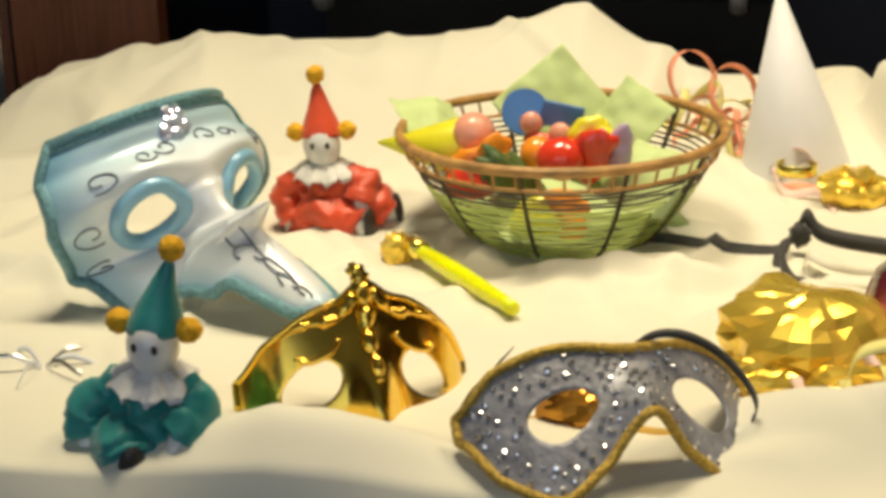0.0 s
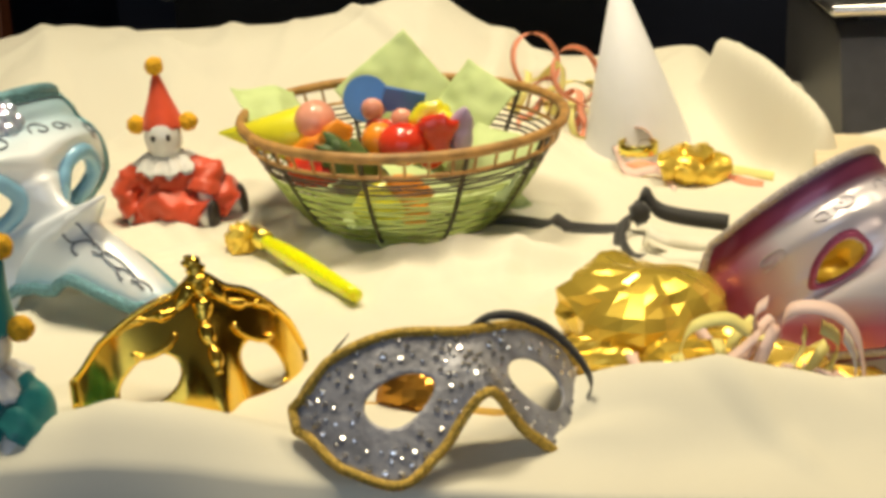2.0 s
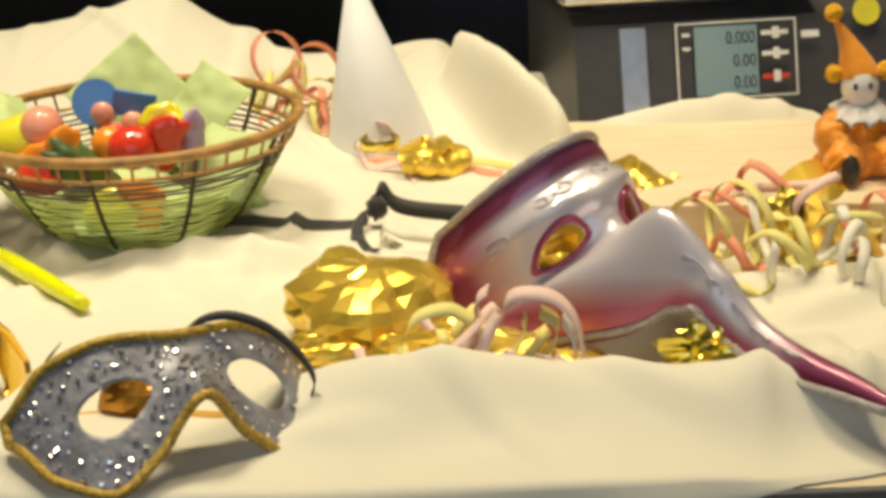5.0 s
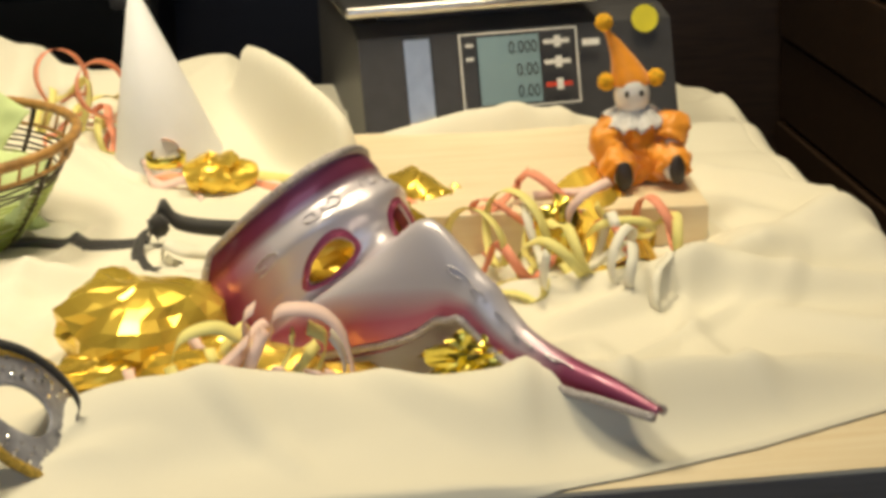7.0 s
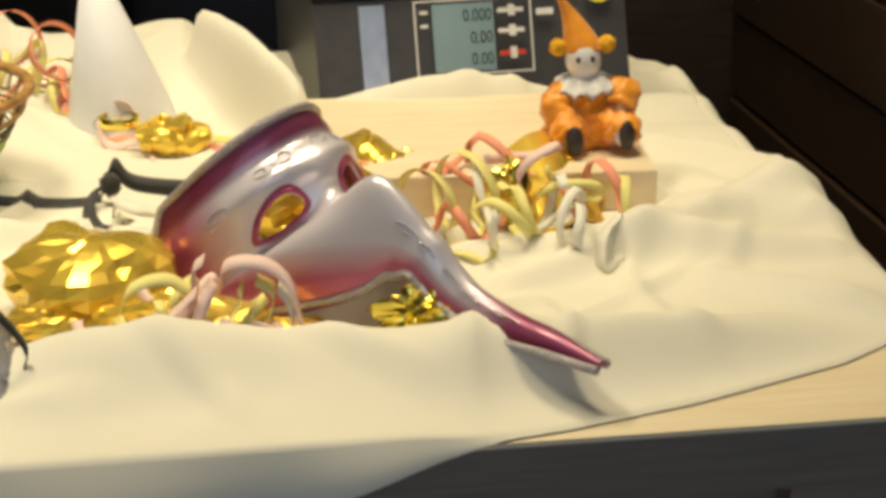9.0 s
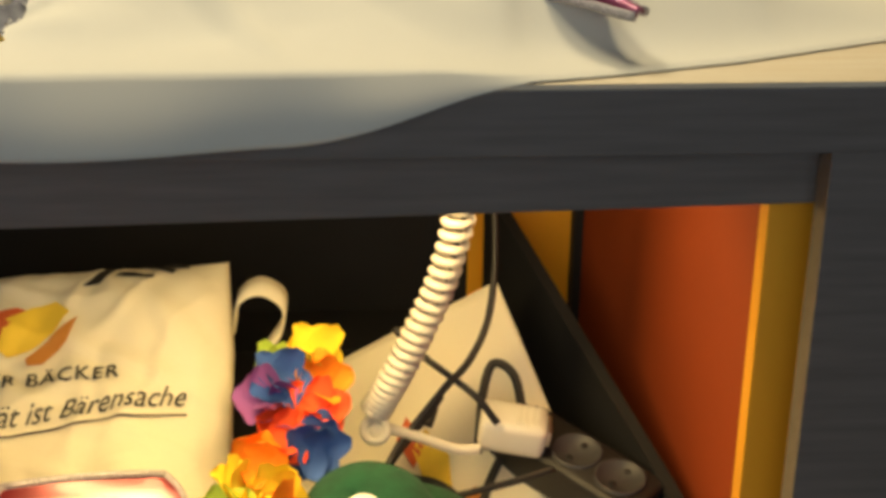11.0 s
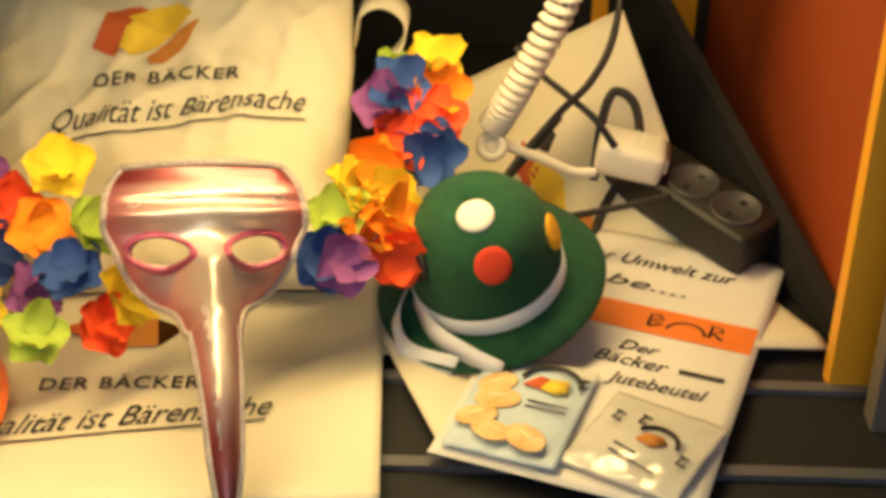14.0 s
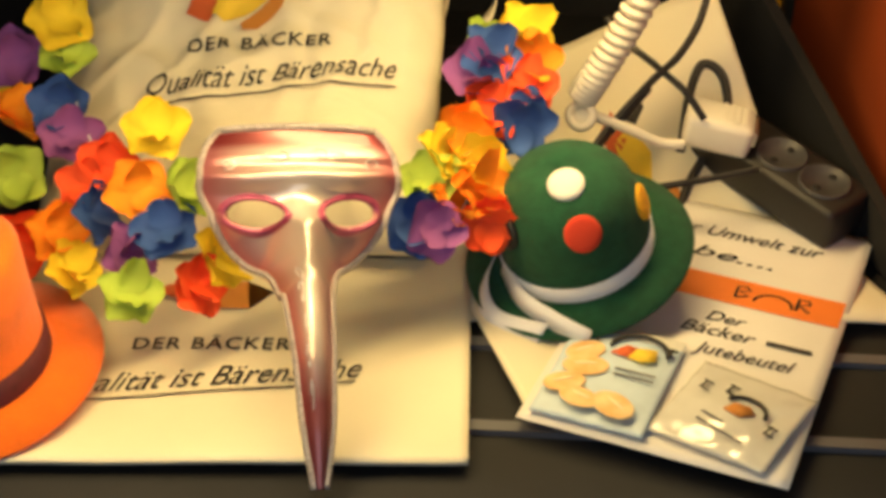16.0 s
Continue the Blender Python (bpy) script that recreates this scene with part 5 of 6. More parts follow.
def pillow(a, b, side=1.0):
    """The stuffed bag's skin: a to the right, b up, both -1..1."""
    e = max(0, (1 - a ** 4)) * max(0, (1 - b ** 4))
    b -= .24 * max(0, b - .6)
    a -= .10 * max(0, b - .35) * max(0, a)
    p = Vector((0.367, 0.222, -0.325)) + Vector((1, 0, 0.06)) * a * 0.1425 * (1 - .03 * (1 - b * b)) + BV * b * 0.135 * (1 - .03 * (1 - a * a)) + BN * (0.034 * e ** .55 if side > 0 else -0.095 * e ** .5)
    crease = 0.009 * noise.noise(Vector((a * 2.2, b * 2.8, 1.3))) + 0.008 * abs(noise.noise(Vector((a * 3, b * 2 + a * 2, 4.1))))
    for t, s, g in ((0.9, 3.4, 2.0), (-0.5, 2.6, 6.0), (1.9, 3.0, 9.0)):
        c, r = a * math.cos(t) + b * math.sin(t), b * math.cos(t) - a * math.sin(t)
        crease += 0.0036 * max(0.0, 0.22 - abs(noise.noise(Vector((c * s * .4, r * s, g))))) / 0.22
    p += BN * crease * (0.4 + .6 * e) * side
    p.z = max(p.z, SZ + .006)
    return p


stuffed = thing("stuffed_tote_bag", "puffed-up unbleached cotton tote bag with dark printed words", "tote bag", (0.38, 0.12, SZ))
st = at_world(stuffed)
front = grid(lambda u, v: tuple(pillow(u * 2 - 1, v * 2 - 1)), 90, 90)
rear = grid(lambda u, v: tuple(pillow(u * 2 - 1, v * 2 - 1, -1.0)), 40, 40)
part("front", st(front), TOTE, stuffed, solid=0.0008)
part("rear", st(rear), TOTE, stuffed)


def on_pillow(x, y, a0, b0, lift=.0012, roll=0.02):
    """Print coordinates in metres from a start on the bag."""
    lift = lift + .0016
    a, b = a0 + x / 0.132, b0 + (y + roll * x) / 0.125
    return tuple(st(([tuple(pillow(a, b) + BN * lift)], []))[0][0])


part("print", fitted(stretched(lettering("DER BÄCKER", .0105, 0, .012, 1.15), .098), lambda x, y: on_pillow(x, y, -.30, .07)), INK, stuffed, "dark printed capitals")
part("print", fitted(stretched(lettering("Qualität ist Bärensache", .0145, .35), .166), lambda x, y: on_pillow(x, y, -.48, -.20, roll=.10)), INK, stuffed, "dark handwritten-style print")
part("print_bar", fitted(grid(lambda u, v: (u * .165, v * .0014, 0), 30, 2), lambda x, y: on_pillow(x, y, -.47, -.255, roll=.10)), INK, stuffed, "dark underline")


def patch(poly, mat, a0, b0, on, lift):
    """A filled printed shape, made of thin rows so that it follows the bag."""
    pts = np.array(poly)
    c = pts.mean(0)
    n = len(pts)
    vs, fs = [tuple(c)], []
    rings = 5
    for r in range(1, rings + 1):
        for k in range(n * 3):
            q = pts[k // 3] + (pts[(k // 3 + 1) % n] - pts[k // 3]) * (k % 3) / 3
            vs.append(tuple(c + (q - c) * r / rings))
    m = n * 3
    for k in range(m):
        fs.append((0, 1 + k, 1 + (k + 1) % m))
        for r in range(rings - 1):
            fs.append((1 + r * m + k, 1 + (r + 1) * m + k, 1 + (r + 1) * m + (k + 1) % m, 1 + r * m + (k + 1) % m))
    return [on(v[0], v[1], a0, b0, lift) for v in vs], fs


for poly, mat in (([(-.036, -.012), (-.028, .014), (-.006, .020), (.004, .016), (-.010, .004), (-.020, -.020)], BEARRED),
                  ([(-.018, -.012), (-.012, .010), (.004, .020), (.020, .022), (.030, .012), (.020, -.004), (.004, -.014), (-.010, -.018)], BEARYEL),
                  ([(.002, -.020), (.022, -.004), (.036, .008), (.030, -.012), (.014, -.026), (.004, -.026)], BEARBRN)):
    part("printed_patch", patch(poly, mat, -.06, .42, on_pillow, .0014 if mat is BEARYEL else .0018 if mat is BEARBRN else .001), mat, stuffed, "flat coloured printed shape")
for poly in ([(.030, 0), (.046, .024), (.054, .024), (.042, 0)], [(.052, .010), (.056, .016), (.080, .008), (.078, .003)], [(.066, .026), (.074, .026), (.096, .016), (.092, .010)],
             [(.084, .020), (.088, .028), (.104, .024), (.104, .017)], [(-.110, .004), (-.090, .008), (-.070, .016), (-.072, .022), (-.094, .016), (-.110, .012)]):
    part("printed_letter_shape", patch(poly, INK, .0, .72, on_pillow, .0016), INK, stuffed, "large dark printed shape")
handle = spline([(.505, .302, -.290), (.508, .30, -.266), (.524, .30, -.257), (.541, .30, -.268), (.540, .298, -.288), (.527, .28, -.302)], 26)
part("handle", st(strap(handle, (0.002, .020, .006), .0016)), TOTE, stuffed, "looped cotton handle")


def flat_tote(u, v):
    x, y = 0.215 + .325 * u + .012 * v - .02 * v * u, -0.113 + .26 * v + .025 * u
    z = SZ + .007 + .0015 * noise.noise(Vector((x * 14, y * 14, 0))) + .10 * max(0, v - .75) ** 2
    return x, y, z


flat = thing("flat_tote_bag", "unbleached cotton tote bag with dark print lying flat on the shelf", "tote bag", (0.38, 0.0, SZ))
fl = at_world(flat)
part("bag", fl(grid(flat_tote, 50, 40)), TOTE, flat, solid=0.003)


def on_flat(x, y, lift=.0015):
    z = SZ + .007 + .0015 * noise.noise(Vector((x * 14, y * 14, 0))) + lift
    return tuple(fl(([(x, y, z)], []))[0][0])


part("print", fitted(stretched(lettering("DER BÄCKER", .0125, 0, .012, 1.15), .101), lambda x, y: on_flat(.320 + x, .007 + y + .06 * x)), INK, flat, "dark printed capitals")
part("print", fitted(stretched(lettering("Qualität ist Bärensache", .020, .35), .188), lambda x, y: on_flat(.281 + x, -.045 + y + .18 * x)), INK, flat, "dark handwritten-style print")
part("print_bar", fitted(grid(lambda u, v: (u * .185, v * .0018, 0), 30, 2), lambda x, y: on_flat(.281 + x, -.054 + y + .20 * x)), INK, flat, "dark underline")
for poly, mat in (([(.318, .075), (.335, .085), (.36, .075), (.35, .06)], BEARRED), ([(.352, .085), (.382, .092), (.402, .080), (.388, .058), (.366, .056)], BEARBRN)):
    part("printed_patch", fitted(polygon(poly), lambda x, y, m=mat: on_flat(x, y, .0018 if m is BEARBRN else .0024)), mat, flat, "flat coloured printed shape")

leaning = thing("leaning_tote_bag", "unbleached cotton tote bag with dark print slumped on the shelf", "tote bag", (0.68, 0.12, SZ))
le = at_world(leaning)
LC = [Vector((.515, .06, SZ + .004)), Vector((.835, .095, SZ + .006)), Vector((.706, .341, -.276)), Vector((.543, .330, -.358))]


def lean_bag(u, v):
    p = (LC[0] * (1 - u) + LC[1] * u) * (1 - v) + (LC[3] * (1 - u) + LC[2] * u) * v
    low, high = LC[0].z * (1 - u) + LC[1].z * u, LC[3].z * (1 - u) + LC[2].z * u
    p.z = low + (high - low) * max(0.0, (v - .42) / .58) ** 1.25
    p.z += .006 * noise.noise(Vector((u * 3, v * 3, 7))) - .004 * math.sin(math.pi * v)
    p.z = max(p.z, SZ + .0035 + .0008 * noise.noise(Vector((u * 9, v * 9, 2))))
    if v < .02:
        p.y += .012 * math.sin(5 * u)
    return p


part("bag", le(grid(lambda u, v: tuple(lean_bag(u, v)), 50, 40)), TOTE, leaning, solid=0.0022)
part("flap", le(grid(lambda u, v: ((.520 + .055 * v) * (1 - u) + (.60 + .10 * v) * u, (.12 - .155 * v) * (1 - u) + (.12 - .155 * v) * u, SZ + .004 + .0006 * math.sin(9 * u)), 20, 20)), TOTE, leaning, solid=0.0018)


def on_lean(x, y, *_, lift=.002):
    q = lean_bag(x, y)
    return tuple(le(([(q.x, q.y - .001, q.z + lift)], []))[0][0])


def printed_line(rows, width):
    """A printed stroke on the leaning bag."""
    pts = spline(rows, 8 * len(rows))
    return tube([Vector(on_lean(float(x), float(y), lift=.0012)) for x, y in pts], width, 6)


for rows, w in (([(.62, .48), (.70, .58), (.80, .66), (.92, .74)], .0034), ([(.70, .66), (.78, .78), (.86, .84), (.92, .80), (.88, .70), (.80, .64)], .0034), ([(.30, .44), (.28, .56), (.36, .64), (.46, .62)], .0036),
                ([(.46, .62), (.56, .58), (.66, .48)], .0036), ([(.55, .74), (.59, .78)], .0040)):
    part("printed_letter_shape", printed_line(rows, w), INK, leaning, "large dark printed shape")
for poly, mat in (([(.43, .72), (.48, .77), (.53, .70), (.47, .64)], BEARRED), ([(.48, .69), (.54, .73), (.60, .66), (.58, .58), (.50, .58)], BEARYEL), ([(.58, .56), (.66, .58), (.67, .53), (.60, .51)], BEARBRN)):
    part("printed_patch", patch(poly, mat, 0, 0, on_lean, 0), mat, leaning, "flat coloured printed shape")


# flower garland
def flower(name, mat, at, turn, r, parent, seed):
    """A fabric flower: two whorls of broad cupped petals round a short stem hole."""
    rnd = random.Random(seed)
    geos = []
    for k in range(7):
        ring = k >= 5
        a = 2 * math.pi * (k / 5 if not ring else (k - 4.6) / 2) + rnd.uniform(-.2, .2)
        long_, wide = r * rnd.uniform(.90, 1.08) * (.72 if ring else 1), r * rnd.uniform(.50, .60) * (.8 if ring else 1)
        cup, twist, lift = rnd.uniform(-.10, .38) + (.5 if ring else 0), rnd.uniform(-.25, .25), .08 * r * ring

        def pet(u, v, a=a):
            w = wide * math.sin(math.pi * (.10 + .84 * v ** .85)) ** .6 * (u - .5) * 2
            d = long_ * (v - .10 * v * (2 * u - 1) ** 2)
            z = lift + cup * r * v * v + .16 * r * (2 * u - 1) ** 2 * v + twist * w * v + .025 * r * math.sin(8 * u + 3 * v + seed)
            return d * math.cos(a) - w * math.sin(a), d * math.sin(a) + w * math.cos(a), z
        geos.append(grid(pet, 7, 7))
    inv = parent.matrix_world.inverted()
    part(name, moved(moved(join(*geos), pose(*at, *turn)), inv), mat, parent)


lei = thing("flower_garland", "fabric flower garland in yellow, orange, red, violet, blue and green", "flower garland", (0.3, 0.06, SZ))
rng = random.Random(8)
paths = [spline([(.552, .215, -.264), (.546, .19, -.274), (.536, .155, -.286), (.531, .115, -.298), (.536, .075, -.315), (.515, .050, -.340), (.500, .045, -.350)], 13),
         spline([(.215, .20, -.225), (.220, .16, -.255), (.245, .12, -.295), (.270, .085, -.325), (.310, .060, -.345), (.345, .045, -.350), (.365, .040, -.365)], 17)]
# (x, y, z, colour) of each bloom, from the top of each side down
for blooms in ([(0.562, 0.200, -0.262, 0), (0.537, 0.200, -0.276, 5), (0.568, 0.180, -0.273, 1), (0.540, 0.170, -0.266, 4), (0.531, 0.160, -0.277, 3), (0.546, 0.165, -0.285, 3), (0.565, 0.160, -0.283, 2), (0.538, 0.140, -0.294, 2), (0.524, 0.120, -0.296, 1), (0.563, 0.140, -0.301, 4), (0.512, 0.100, -0.307, 0), (0.536, 0.100, -0.314, 0), (0.539, 0.080, -0.322, 1), (0.545, 0.065, -0.336, 2), (0.498, 0.060, -0.335, 4), (0.511, 0.050, -0.333, 3), (0.504, 0.085, -0.318, 5), (0.521, 0.070, -0.330, 1)],
               [(0.247, 0.170, -0.252, 0), (0.251, 0.160, -0.274, 5), (0.251, 0.140, -0.303, 4), (0.260, 0.120, -0.317, 3), (0.299, 0.075, -0.312, 2), (0.326, 0.085, -0.291, 0), (0.350, 0.045, -0.311, 5), (0.344, 0.030, -0.331, 4), (0.294, 0.050, -0.331, 4), (0.318, 0.025, -0.346, 3), (0.375, 0.020, -0.342, 0), (0.279, 0.030, -0.364, 0), (0.268, 0.050, -0.347, 1), (0.325, 0.000, -0.361, 5), (0.365, 0.005, -0.356, 2), (0.284, 0.070, -0.324, 2), (0.321, 0.055, -0.318, 1), (0.227, 0.100, -0.336, 5), (0.215, 0.140, -0.315, 1), (0.215, 0.170, -0.283, 3), (0.242, 0.050, -0.357, 2), (0.188, 0.170, -0.306, 0)]):
    for k, (x, y, z, c) in enumerate(blooms):
        flower("flower", PETALS[c], (x, y, z), (56 + rng.uniform(-26, 22), rng.uniform(-34, 34), rng.uniform(0, 72)), rng.uniform(.0215, .0250), lei, 100 * c + k)
part("string", at_world(lei)(tube([Vector(q) + Vector((0, .016, -.006)) for q in paths[0]], .0007, 5)), WHITERIB, lei)
part("string", at_world(lei)(tube([Vector(q) + Vector((.02, .016, -.010)) for q in paths[1]], .0007, 5)), WHITERIB, lei)

# green felt hat
ghat = thing("green_felt_hat", "small dark green felt hat with coloured dots and white ribbon", "hat", (0.607, 0.108, SZ + 0.034), turn=(15, -14, 0))
prof = [(.078, .000), (.0785, .002), (.060, .004), (.052, .007), (.051, .020), (.050, .040), (.046, .058), (.036, .072), (.020, .079), (.001, .081)]
crown = [(r, z) for r, z in prof]
part("felt", lathe([(.050, .0), (.077, -.002)] + crown, 56, cap=False), GREENFELT, ghat, solid=0.0016)
part("ribbon", lathe([(.0525, .008), (.0525, .021), (.0515, .021), (.0515, .008)], 56, cap=False), WHITERIB, ghat, "white ribbon band")
for a, z, m_ in ((-1.34, .061, REDFELT), (-1.30, .0795, WHITEFELT), (-.12, .044, POM), (-2.6, .055, BLACKRUBBER), (2.9, .045, WHITEFELT)):
    r = float(np.interp(z, [q[1] for q in prof[4:]], [q[0] for q in prof[4:]]))
    r2 = float(np.interp(z + .003, [q[1] for q in prof[4:]], [q[0] for q in prof[4:]]))
    el = math.degrees(math.atan2(r - r2, .003))
    d = Matrix.Translation((r * math.cos(a), r * math.sin(a), z)) @ Euler((0, 0, a)).to_matrix().to_4x4() @ Euler((0, math.radians(90 - el), 0)).to_matrix().to_4x4()
    part("felt_dot", moved(lathe([(.0005, 0), (.0122, -.0020), (.0122, .0012), (.0090, .0022), (.0005, .0026)], 24), d), m_, ghat, "round felt dot")
tail = [(-.050, -.012, .014), (-.040, -.045, .014), (-.020, -.066, .010), (.002, -.082, .004)]
part("ribbon_tail", strap(spline(tail, 16), (.006, .003, .013), .0006), WHITERIB, ghat, "loose white ribbon end")
part("ribbon_tail", strap(spline([(-.052, .004, .014), (-.066, -.022, .006), (-.060, -.050, .003), (-.028, -.070, .003)], 16), (.009, .006, .010), .0006), WHITERIB, ghat, "loose white ribbon end")
part("feather", moved(ball(.5, (0, 0, .5), (.30, .06, 1), 10), Matrix.Translation((-.048, -.014, .030)) @ Euler((.3, -.5, .4)).to_matrix().to_4x4() @ Matrix.Diagonal((.034, .034, .040, 1))), BLACKRUBBER, ghat, "dark feather")

# orange hat
ohat = thing("orange_top_hat", "small bright orange felt top hat with a dark red band", "hat", (0.226, -0.035, SZ + 0.014), turn=(8, -6, 0))
ohat.scale = (1.08,) * 3
part("felt", lathe([(.046, .0), (.079, -.001), (.080, .002), (.056, .005), (.050, .010), (.050, .050), (.051, .082), (.047, .089), (.040, .090), (.001, .0905)], 56, cap=False), ORANGEFELT, ohat, solid=0.0018)
part("band", lathe([(.0515, .008), (.0515, .026), (.0505, .026), (.0505, .008)], 56, cap=False), BANDRED, ohat, "dark red patterned hat band")

# leaflet
LU, LV = Vector((.946, -.323, 0)), Vector((.323, .946, 0))
LO = Vector((.567, -.047, SZ + .0098))


def leaf(x, y, lift=0.0):
    p = LO + LU * x + LV * y
    p.z += .0015 * math.sin(11 * x + 3) + .004 * smoothstep(.2, .29, y) + lift
    return tuple(p)


leaflet = thing("leaflet", "white printed leaflet with an orange stripe and sample packets", "leaflet", tuple(LO))
lw = at_world(leaflet)
part("sheet", lw(fitted(grid(lambda u, v: (u * .168, v * .296, 0), 20, 30), leaf)), PAPER, leaflet, solid=0.0004)
part("stripe", lw(fitted(grid(lambda u, v: (.045 + u * .119, .177 + v * .032, 0), 12, 4), lambda x, y: leaf(x, y, .0006))), ORANGEPRINT, leaflet, "orange printed stripe")
for row_ in ([(.092, .186), (.092, .200), (.098, .201), (.101, .197), (.094, .194), (.101, .190), (.092, .186)], [(.134, .186), (.134, .201), (.141, .200), (.142, .196), (.135, .193), (.143, .186)],
             [(.105 + .013 * (1 - math.cos(a)), .186 + .012 * math.sin(a)) for a in np.linspace(0, math.pi, 12)]):
    part("printed_letter_shape", lw(fitted(tube([(x, y, 0) for x, y in row_], .0011, 5), lambda p, q: leaf(p, q, .0011))), INK, leaflet, "dark printed shape")
for tx, x, y, h, w in (("der Umwelt zur", .026, .255, .013, .112), ("be....", .051, .228, .013, .058), ("Der", .080, .152, .012, .027), ("Bäcker", .067, .135, .013, .050), ("Jutebeutel", .081, .113, .013, .066)):
    part("handwriting", lw(fitted(stretched(lettering(tx, h, .3, .004), w), lambda p, q, x=x, y=y: leaf(x + p, y + q, .0008))), INK, leaflet, "black felt-pen handwriting")
part("print_bar", lw(fitted(grid(lambda u, v: (.124 + u * .030, .138 + v * .005, 0), 3, 2), lambda x, y: leaf(x, y, .0008))), INK, leaflet)


def packet(label, x, y, w, h, spin, mats):
    ob = thing("sample_packet", label, "packet", tuple(Vector(leaf(x, y)) + Vector((0, 0, .001))), group="sample packets", turn=(0, 0, spin))
    part("film", grid(lambda u, v: (u * w, v * h, .003 + .003 * math.sin(math.pi * u) * math.sin(math.pi * v) + .0012 * noise.noise(Vector((u * 7, v * 7, spin)))), 24, 24), mats[0], ob, solid=0.001)
    return ob


pk1 = packet("clear sample packet printed with bread rolls and pale blue", .006, .006, .072, .104, -18.8, (BLUEPRINT,))
for x, y, r, spin in ((.015, .068, .0140, 50), (.020, .052, .0150, 20), (.013, .030, .0140, 40), (.026, .018, .0135, -20), (.048, .018, .0155, -35)):
    part("printed_patch", moved(ball(r, (0, 0, 0), (1, .72, .05), 18), pose(x, y, .0064 + .02 * (.08 - y), 0, 0, spin)), BREAD, pk1, "printed bread roll")
    part("printed_patch", moved(ball(r * .5, (0, .002, 0), (1, .16, .06), 12), pose(x, y, .0072 + .02 * (.08 - y), 0, 0, spin)), CRUST, pk1, "floury split in a printed roll")
part("printed_patch", moved(tube([(.019 * math.cos(a), .019 * math.sin(a), 0) for a in np.linspace(.1, 3.0, 18)], .0016, 5), pose(.047, .078, .0068)), INK, pk1, "dark printed arc")
for poly, mat, z in (([(-.016, -.004), (-.008, .008), (.002, .006), (-.002, -.006)], BEARRED, .0068), ([(-.004, -.006), (.0, .006), (.012, .008), (.014, -.004), (.006, -.009)], BEARYEL, .0073)):
    part("printed_patch", moved(polygon(poly), pose(.046, .076, z)), mat, pk1, "flat coloured printed shape")
for x in (.014, .062):
    part("printed_letter_shape", moved(box(0, 0, 0, .008, .0022, .0005), pose(x, .088, .0062)), INK, pk1, smooth=False)
    part("printed_letter_shape", moved(box(0, 0, 0, .0022, .009, .0005), pose(x + .003, .082, .0062)), INK, pk1, smooth=False)
for y in (.056, .050):
    part("print_bar", moved(box(0, 0, 0, .026, .0016, .0005), pose(.038, y, .0066)), GREY, pk1, smooth=False)
part("seal", moved(box(0, 0, 0, .072, .010, .0006, .0002), pose(0, .095, .0036)), FOILPACK, pk1, "glossy clear sealed edge", smooth=False)
pk2 = packet("glossy clear sample packet with dark print", .077, .018, .076, .084, -30, (FOILPACK,))
part("printed_patch", moved(tube([(.014 * math.cos(a), .012 * math.sin(a), 0) for a in np.linspace(.2, 2.9, 18)], .0015, 5), pose(.044, .044, .0072, 0, 0, -14)), INK, pk2, "dark printed arc")
part("printed_patch", moved(polygon([(-.010, -.003), (-.006, .006), (.004, .007), (.010, .001), (.002, -.006)]), pose(.042, .042, .0070)), BEARBRN, pk2, "flat coloured printed shape")
for x, y in ((.010, .052), (.026, .056), (.062, .030)):
    for k in range(3):
        part("printed_letter_shape", moved(box(0, 0, 0, .007 if k else .0016, .0014 if k else .009, .0005), pose(x, y + (.0076 * (k - 1) if k else 0), .0066, 0, 0, -14)), INK, pk2, smooth=False)
for y, w in ((.030, .016), (.022, .034)):
    part("print_bar", moved(box(0, 0, 0, w, .0016, .0005), pose(.022, y, .0062, 0, 0, -14)), GREY, pk2, smooth=False)

# power strip, plug and cables
strip = thing("power_strip", "black two-way power strip lying on a cotton bag", "power strip", (0.756, 0.226, -0.394), turn=(6, 8, -46))
part("body", box(-.068, -.025, 0, .066, .025, .034, .005), BLACKRUBBER, strip)
for x in (-.002, .038):
    so = part("socket", moved(lathe([(.0190, .0), (.0190, .0030), (.0170, .0030), (.0165, .0008), (.0005, .0008)], 32, cap=False), pose(x, 0, .0335)), DARKGREY, strip, "round earthed socket")
    for y in (-.009, .009):
        part("pin_hole", moved(lathe([(.0005, 0), (.0028, 0), (.0028, .0008), (.0005, .0008)], 12), pose(x, y, .0344)), BLACK, so)
plug = thing("mains_plug", "cream white angled mains plug pushed into the power strip", "plug", (0.708, 0.234, -0.358), turn=(6, 8, -8))
part("body", moved(box(-.026, -.017, 0, .024, .017, .026, .006), pose(0, 0, 0)), WHITEPLASTIC, plug)
for k in range(4):
    part("grip_rib", box(.000 + .005 * k, -.012, .0262, .002 + .005 * k, .012, .0278), WHITEPLASTIC, plug, smooth=False)
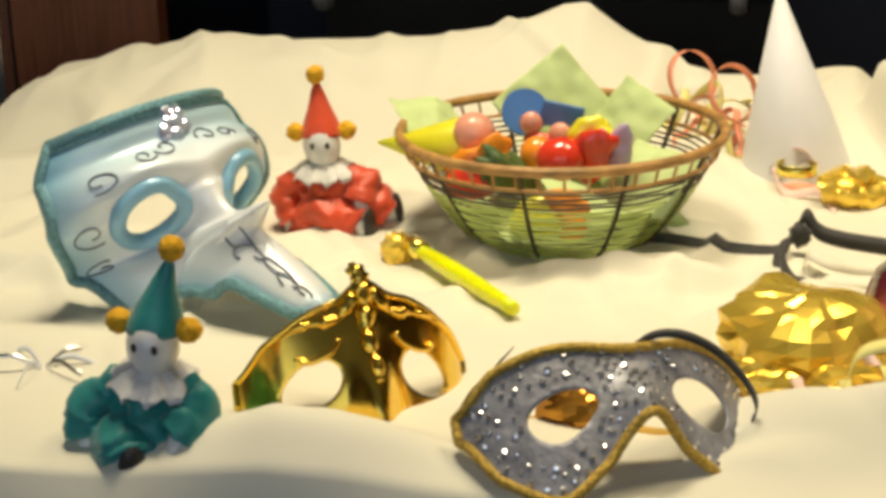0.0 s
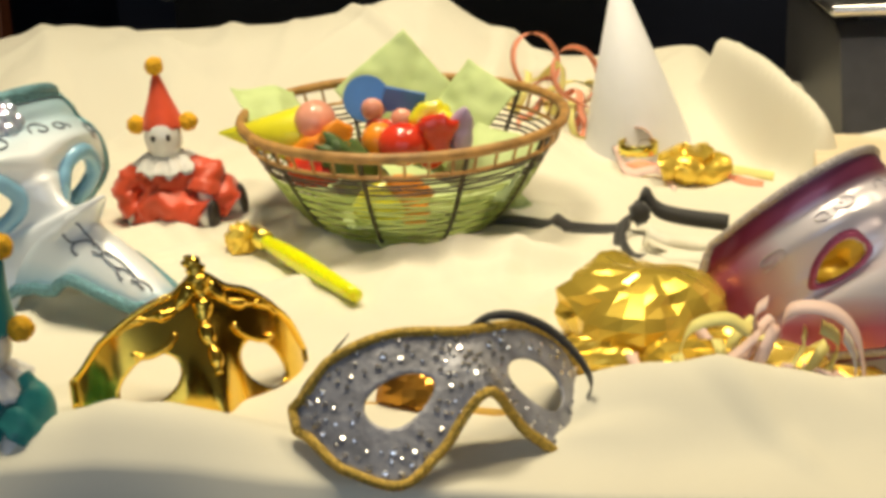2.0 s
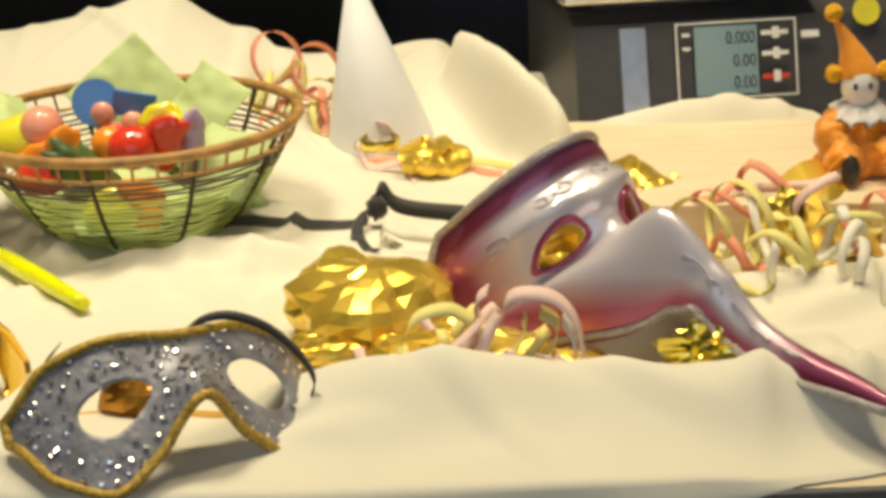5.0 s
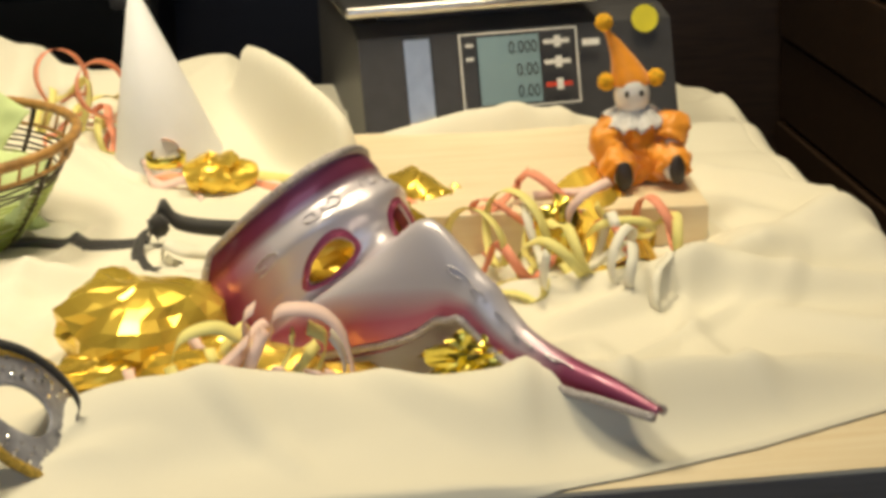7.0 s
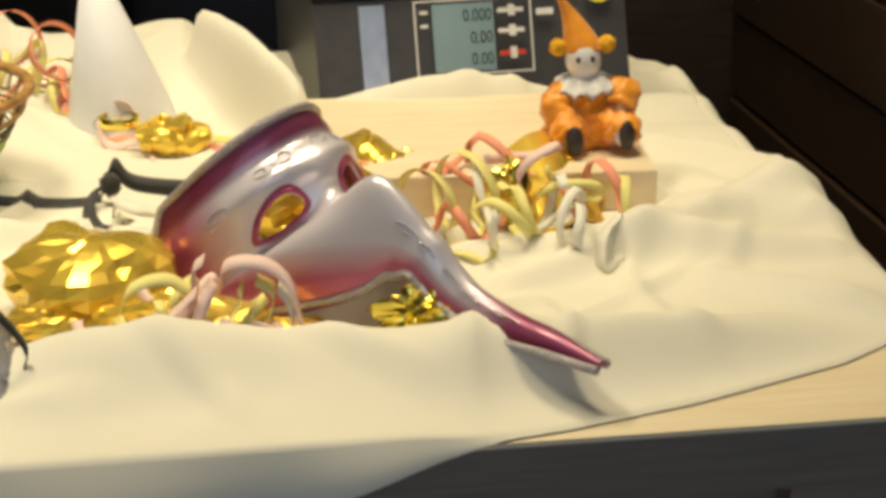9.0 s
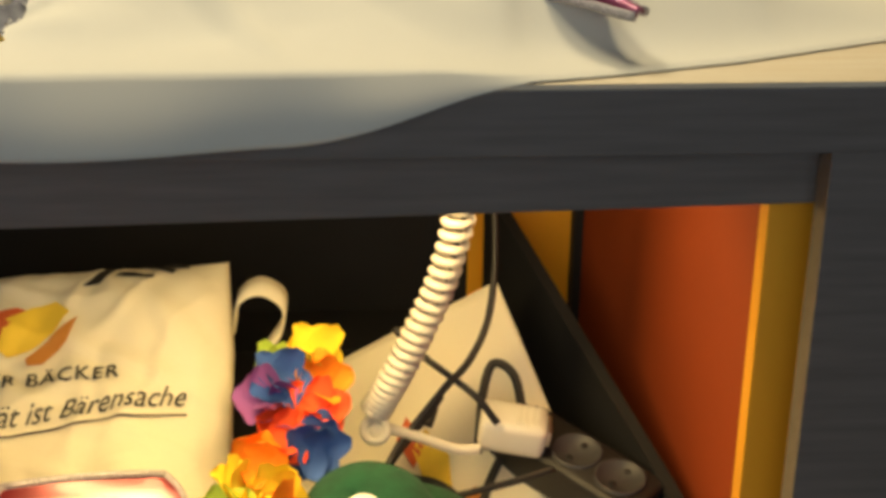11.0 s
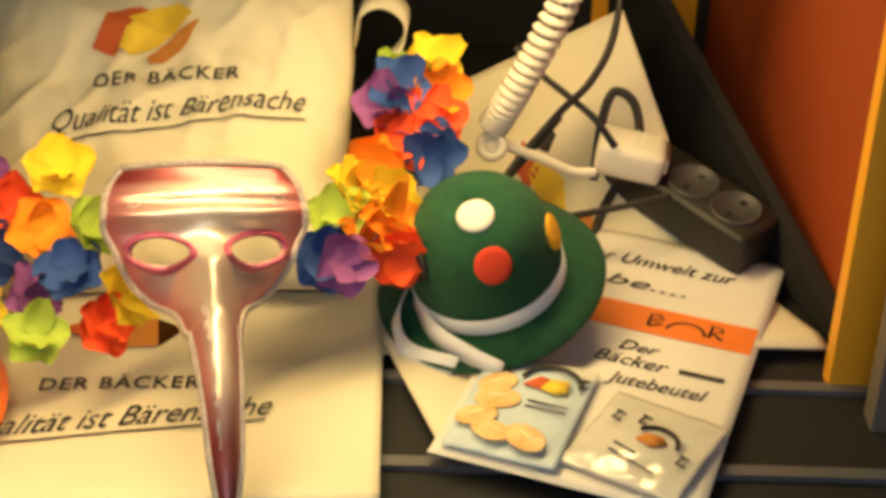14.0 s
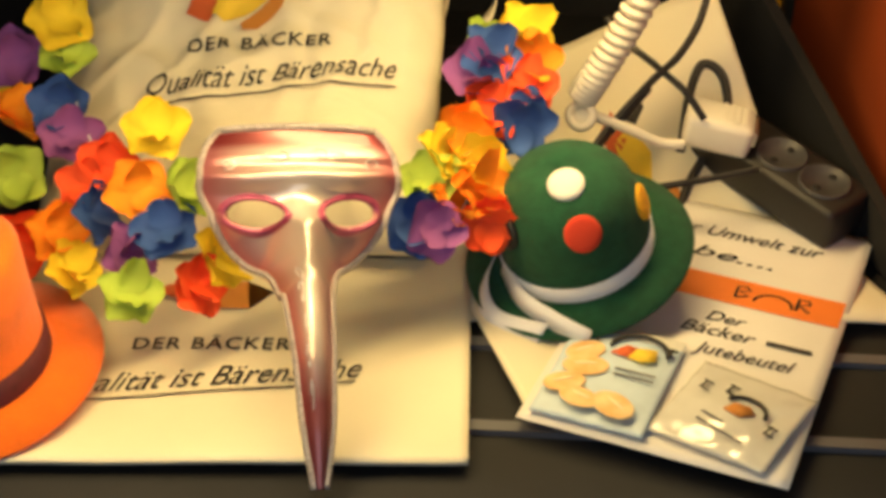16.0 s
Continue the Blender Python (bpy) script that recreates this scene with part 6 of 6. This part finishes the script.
part("brass_edge", box(.024, -.012, .010, .027, .012, .022, .001), STEEL, plug)
coil_path = spline([(0.671, .20, -.070), (.670, .20, -.105), (.664, .20, -.155), (.652, .20, -.207), (.634, .20, -.252), (.617, .20, -.288), (.606, .205, -.312)], 400)
cord = thing("coiled_cord", "thick cream white coiled mains cord hanging down", "cord", (0.62, 0.2, -0.33))
turns, row = 34, []
for i, p in enumerate(coil_path):
    t = Vector(coil_path[min(i + 1, 399)] - coil_path[max(i - 1, 0)]).normalized()
    e1 = t.cross(Vector((0, 1, 0))).normalized()
    e2 = t.cross(e1)
    a = 2 * math.pi * turns * i / 399
    row.append(Vector(p) + .0085 * (e1 * math.cos(a) + e2 * math.sin(a)))
cd = at_world(cord)
part("coil", cd(tube(row, .0034, 8)), WHITEPLASTIC, cord)
part("coil_end", cd(moved(join(tube([(.0085 * math.cos(a), .0085 * math.sin(a), 0) for a in np.linspace(0, 2 * math.pi, 24, endpoint=False)], .0032, 8, closed=True), lathe([(.001, -.010), (.008, -.010), (.008, 0), (.001, 0)], 20)), pose(.606, .196, -.322, 60, -25, 0))), WHITEPLASTIC, cord, "round end turn of the cord")
part("lead", cd(tube(spline([(.612, .200, -.322), (.640, .205, -.335), (.665, .21, -.348), (.682, .213, -.350)], 24), .0040, 8)), WHITEPLASTIC, cord, "straight lead to the plug")
for lab, pts in (("thin black cable hanging and crossing the bag", [(.690, .33, -.06), (.695, .31, -.15), (.698, .29, -.22), (.692, .262, -.265), (.676, .235, -.288), (.655, .22, -.305), (.625, .20, -.335), (.612, .185, -.350)]),
                 ("thin black cable looping to the power strip", [(.622, .262, -.275), (.640, .25, -.290), (.660, .235, -.300), (.680, .222, -.312), (.695, .215, -.330)]),
                 ("thin black cable looping over the bag", [(.655, .225, -.312), (.615, .195, -.352), (.603, .175, -.362), (.615, .165, -.366), (.650, .172, -.366), (.700, .185, -.362), (.735, .195, -.358)])):
    whole("black_cable", tube(spline(pts, 50), .0027, 8), BLACKRUBBER, lab, "cable", group="black cables")
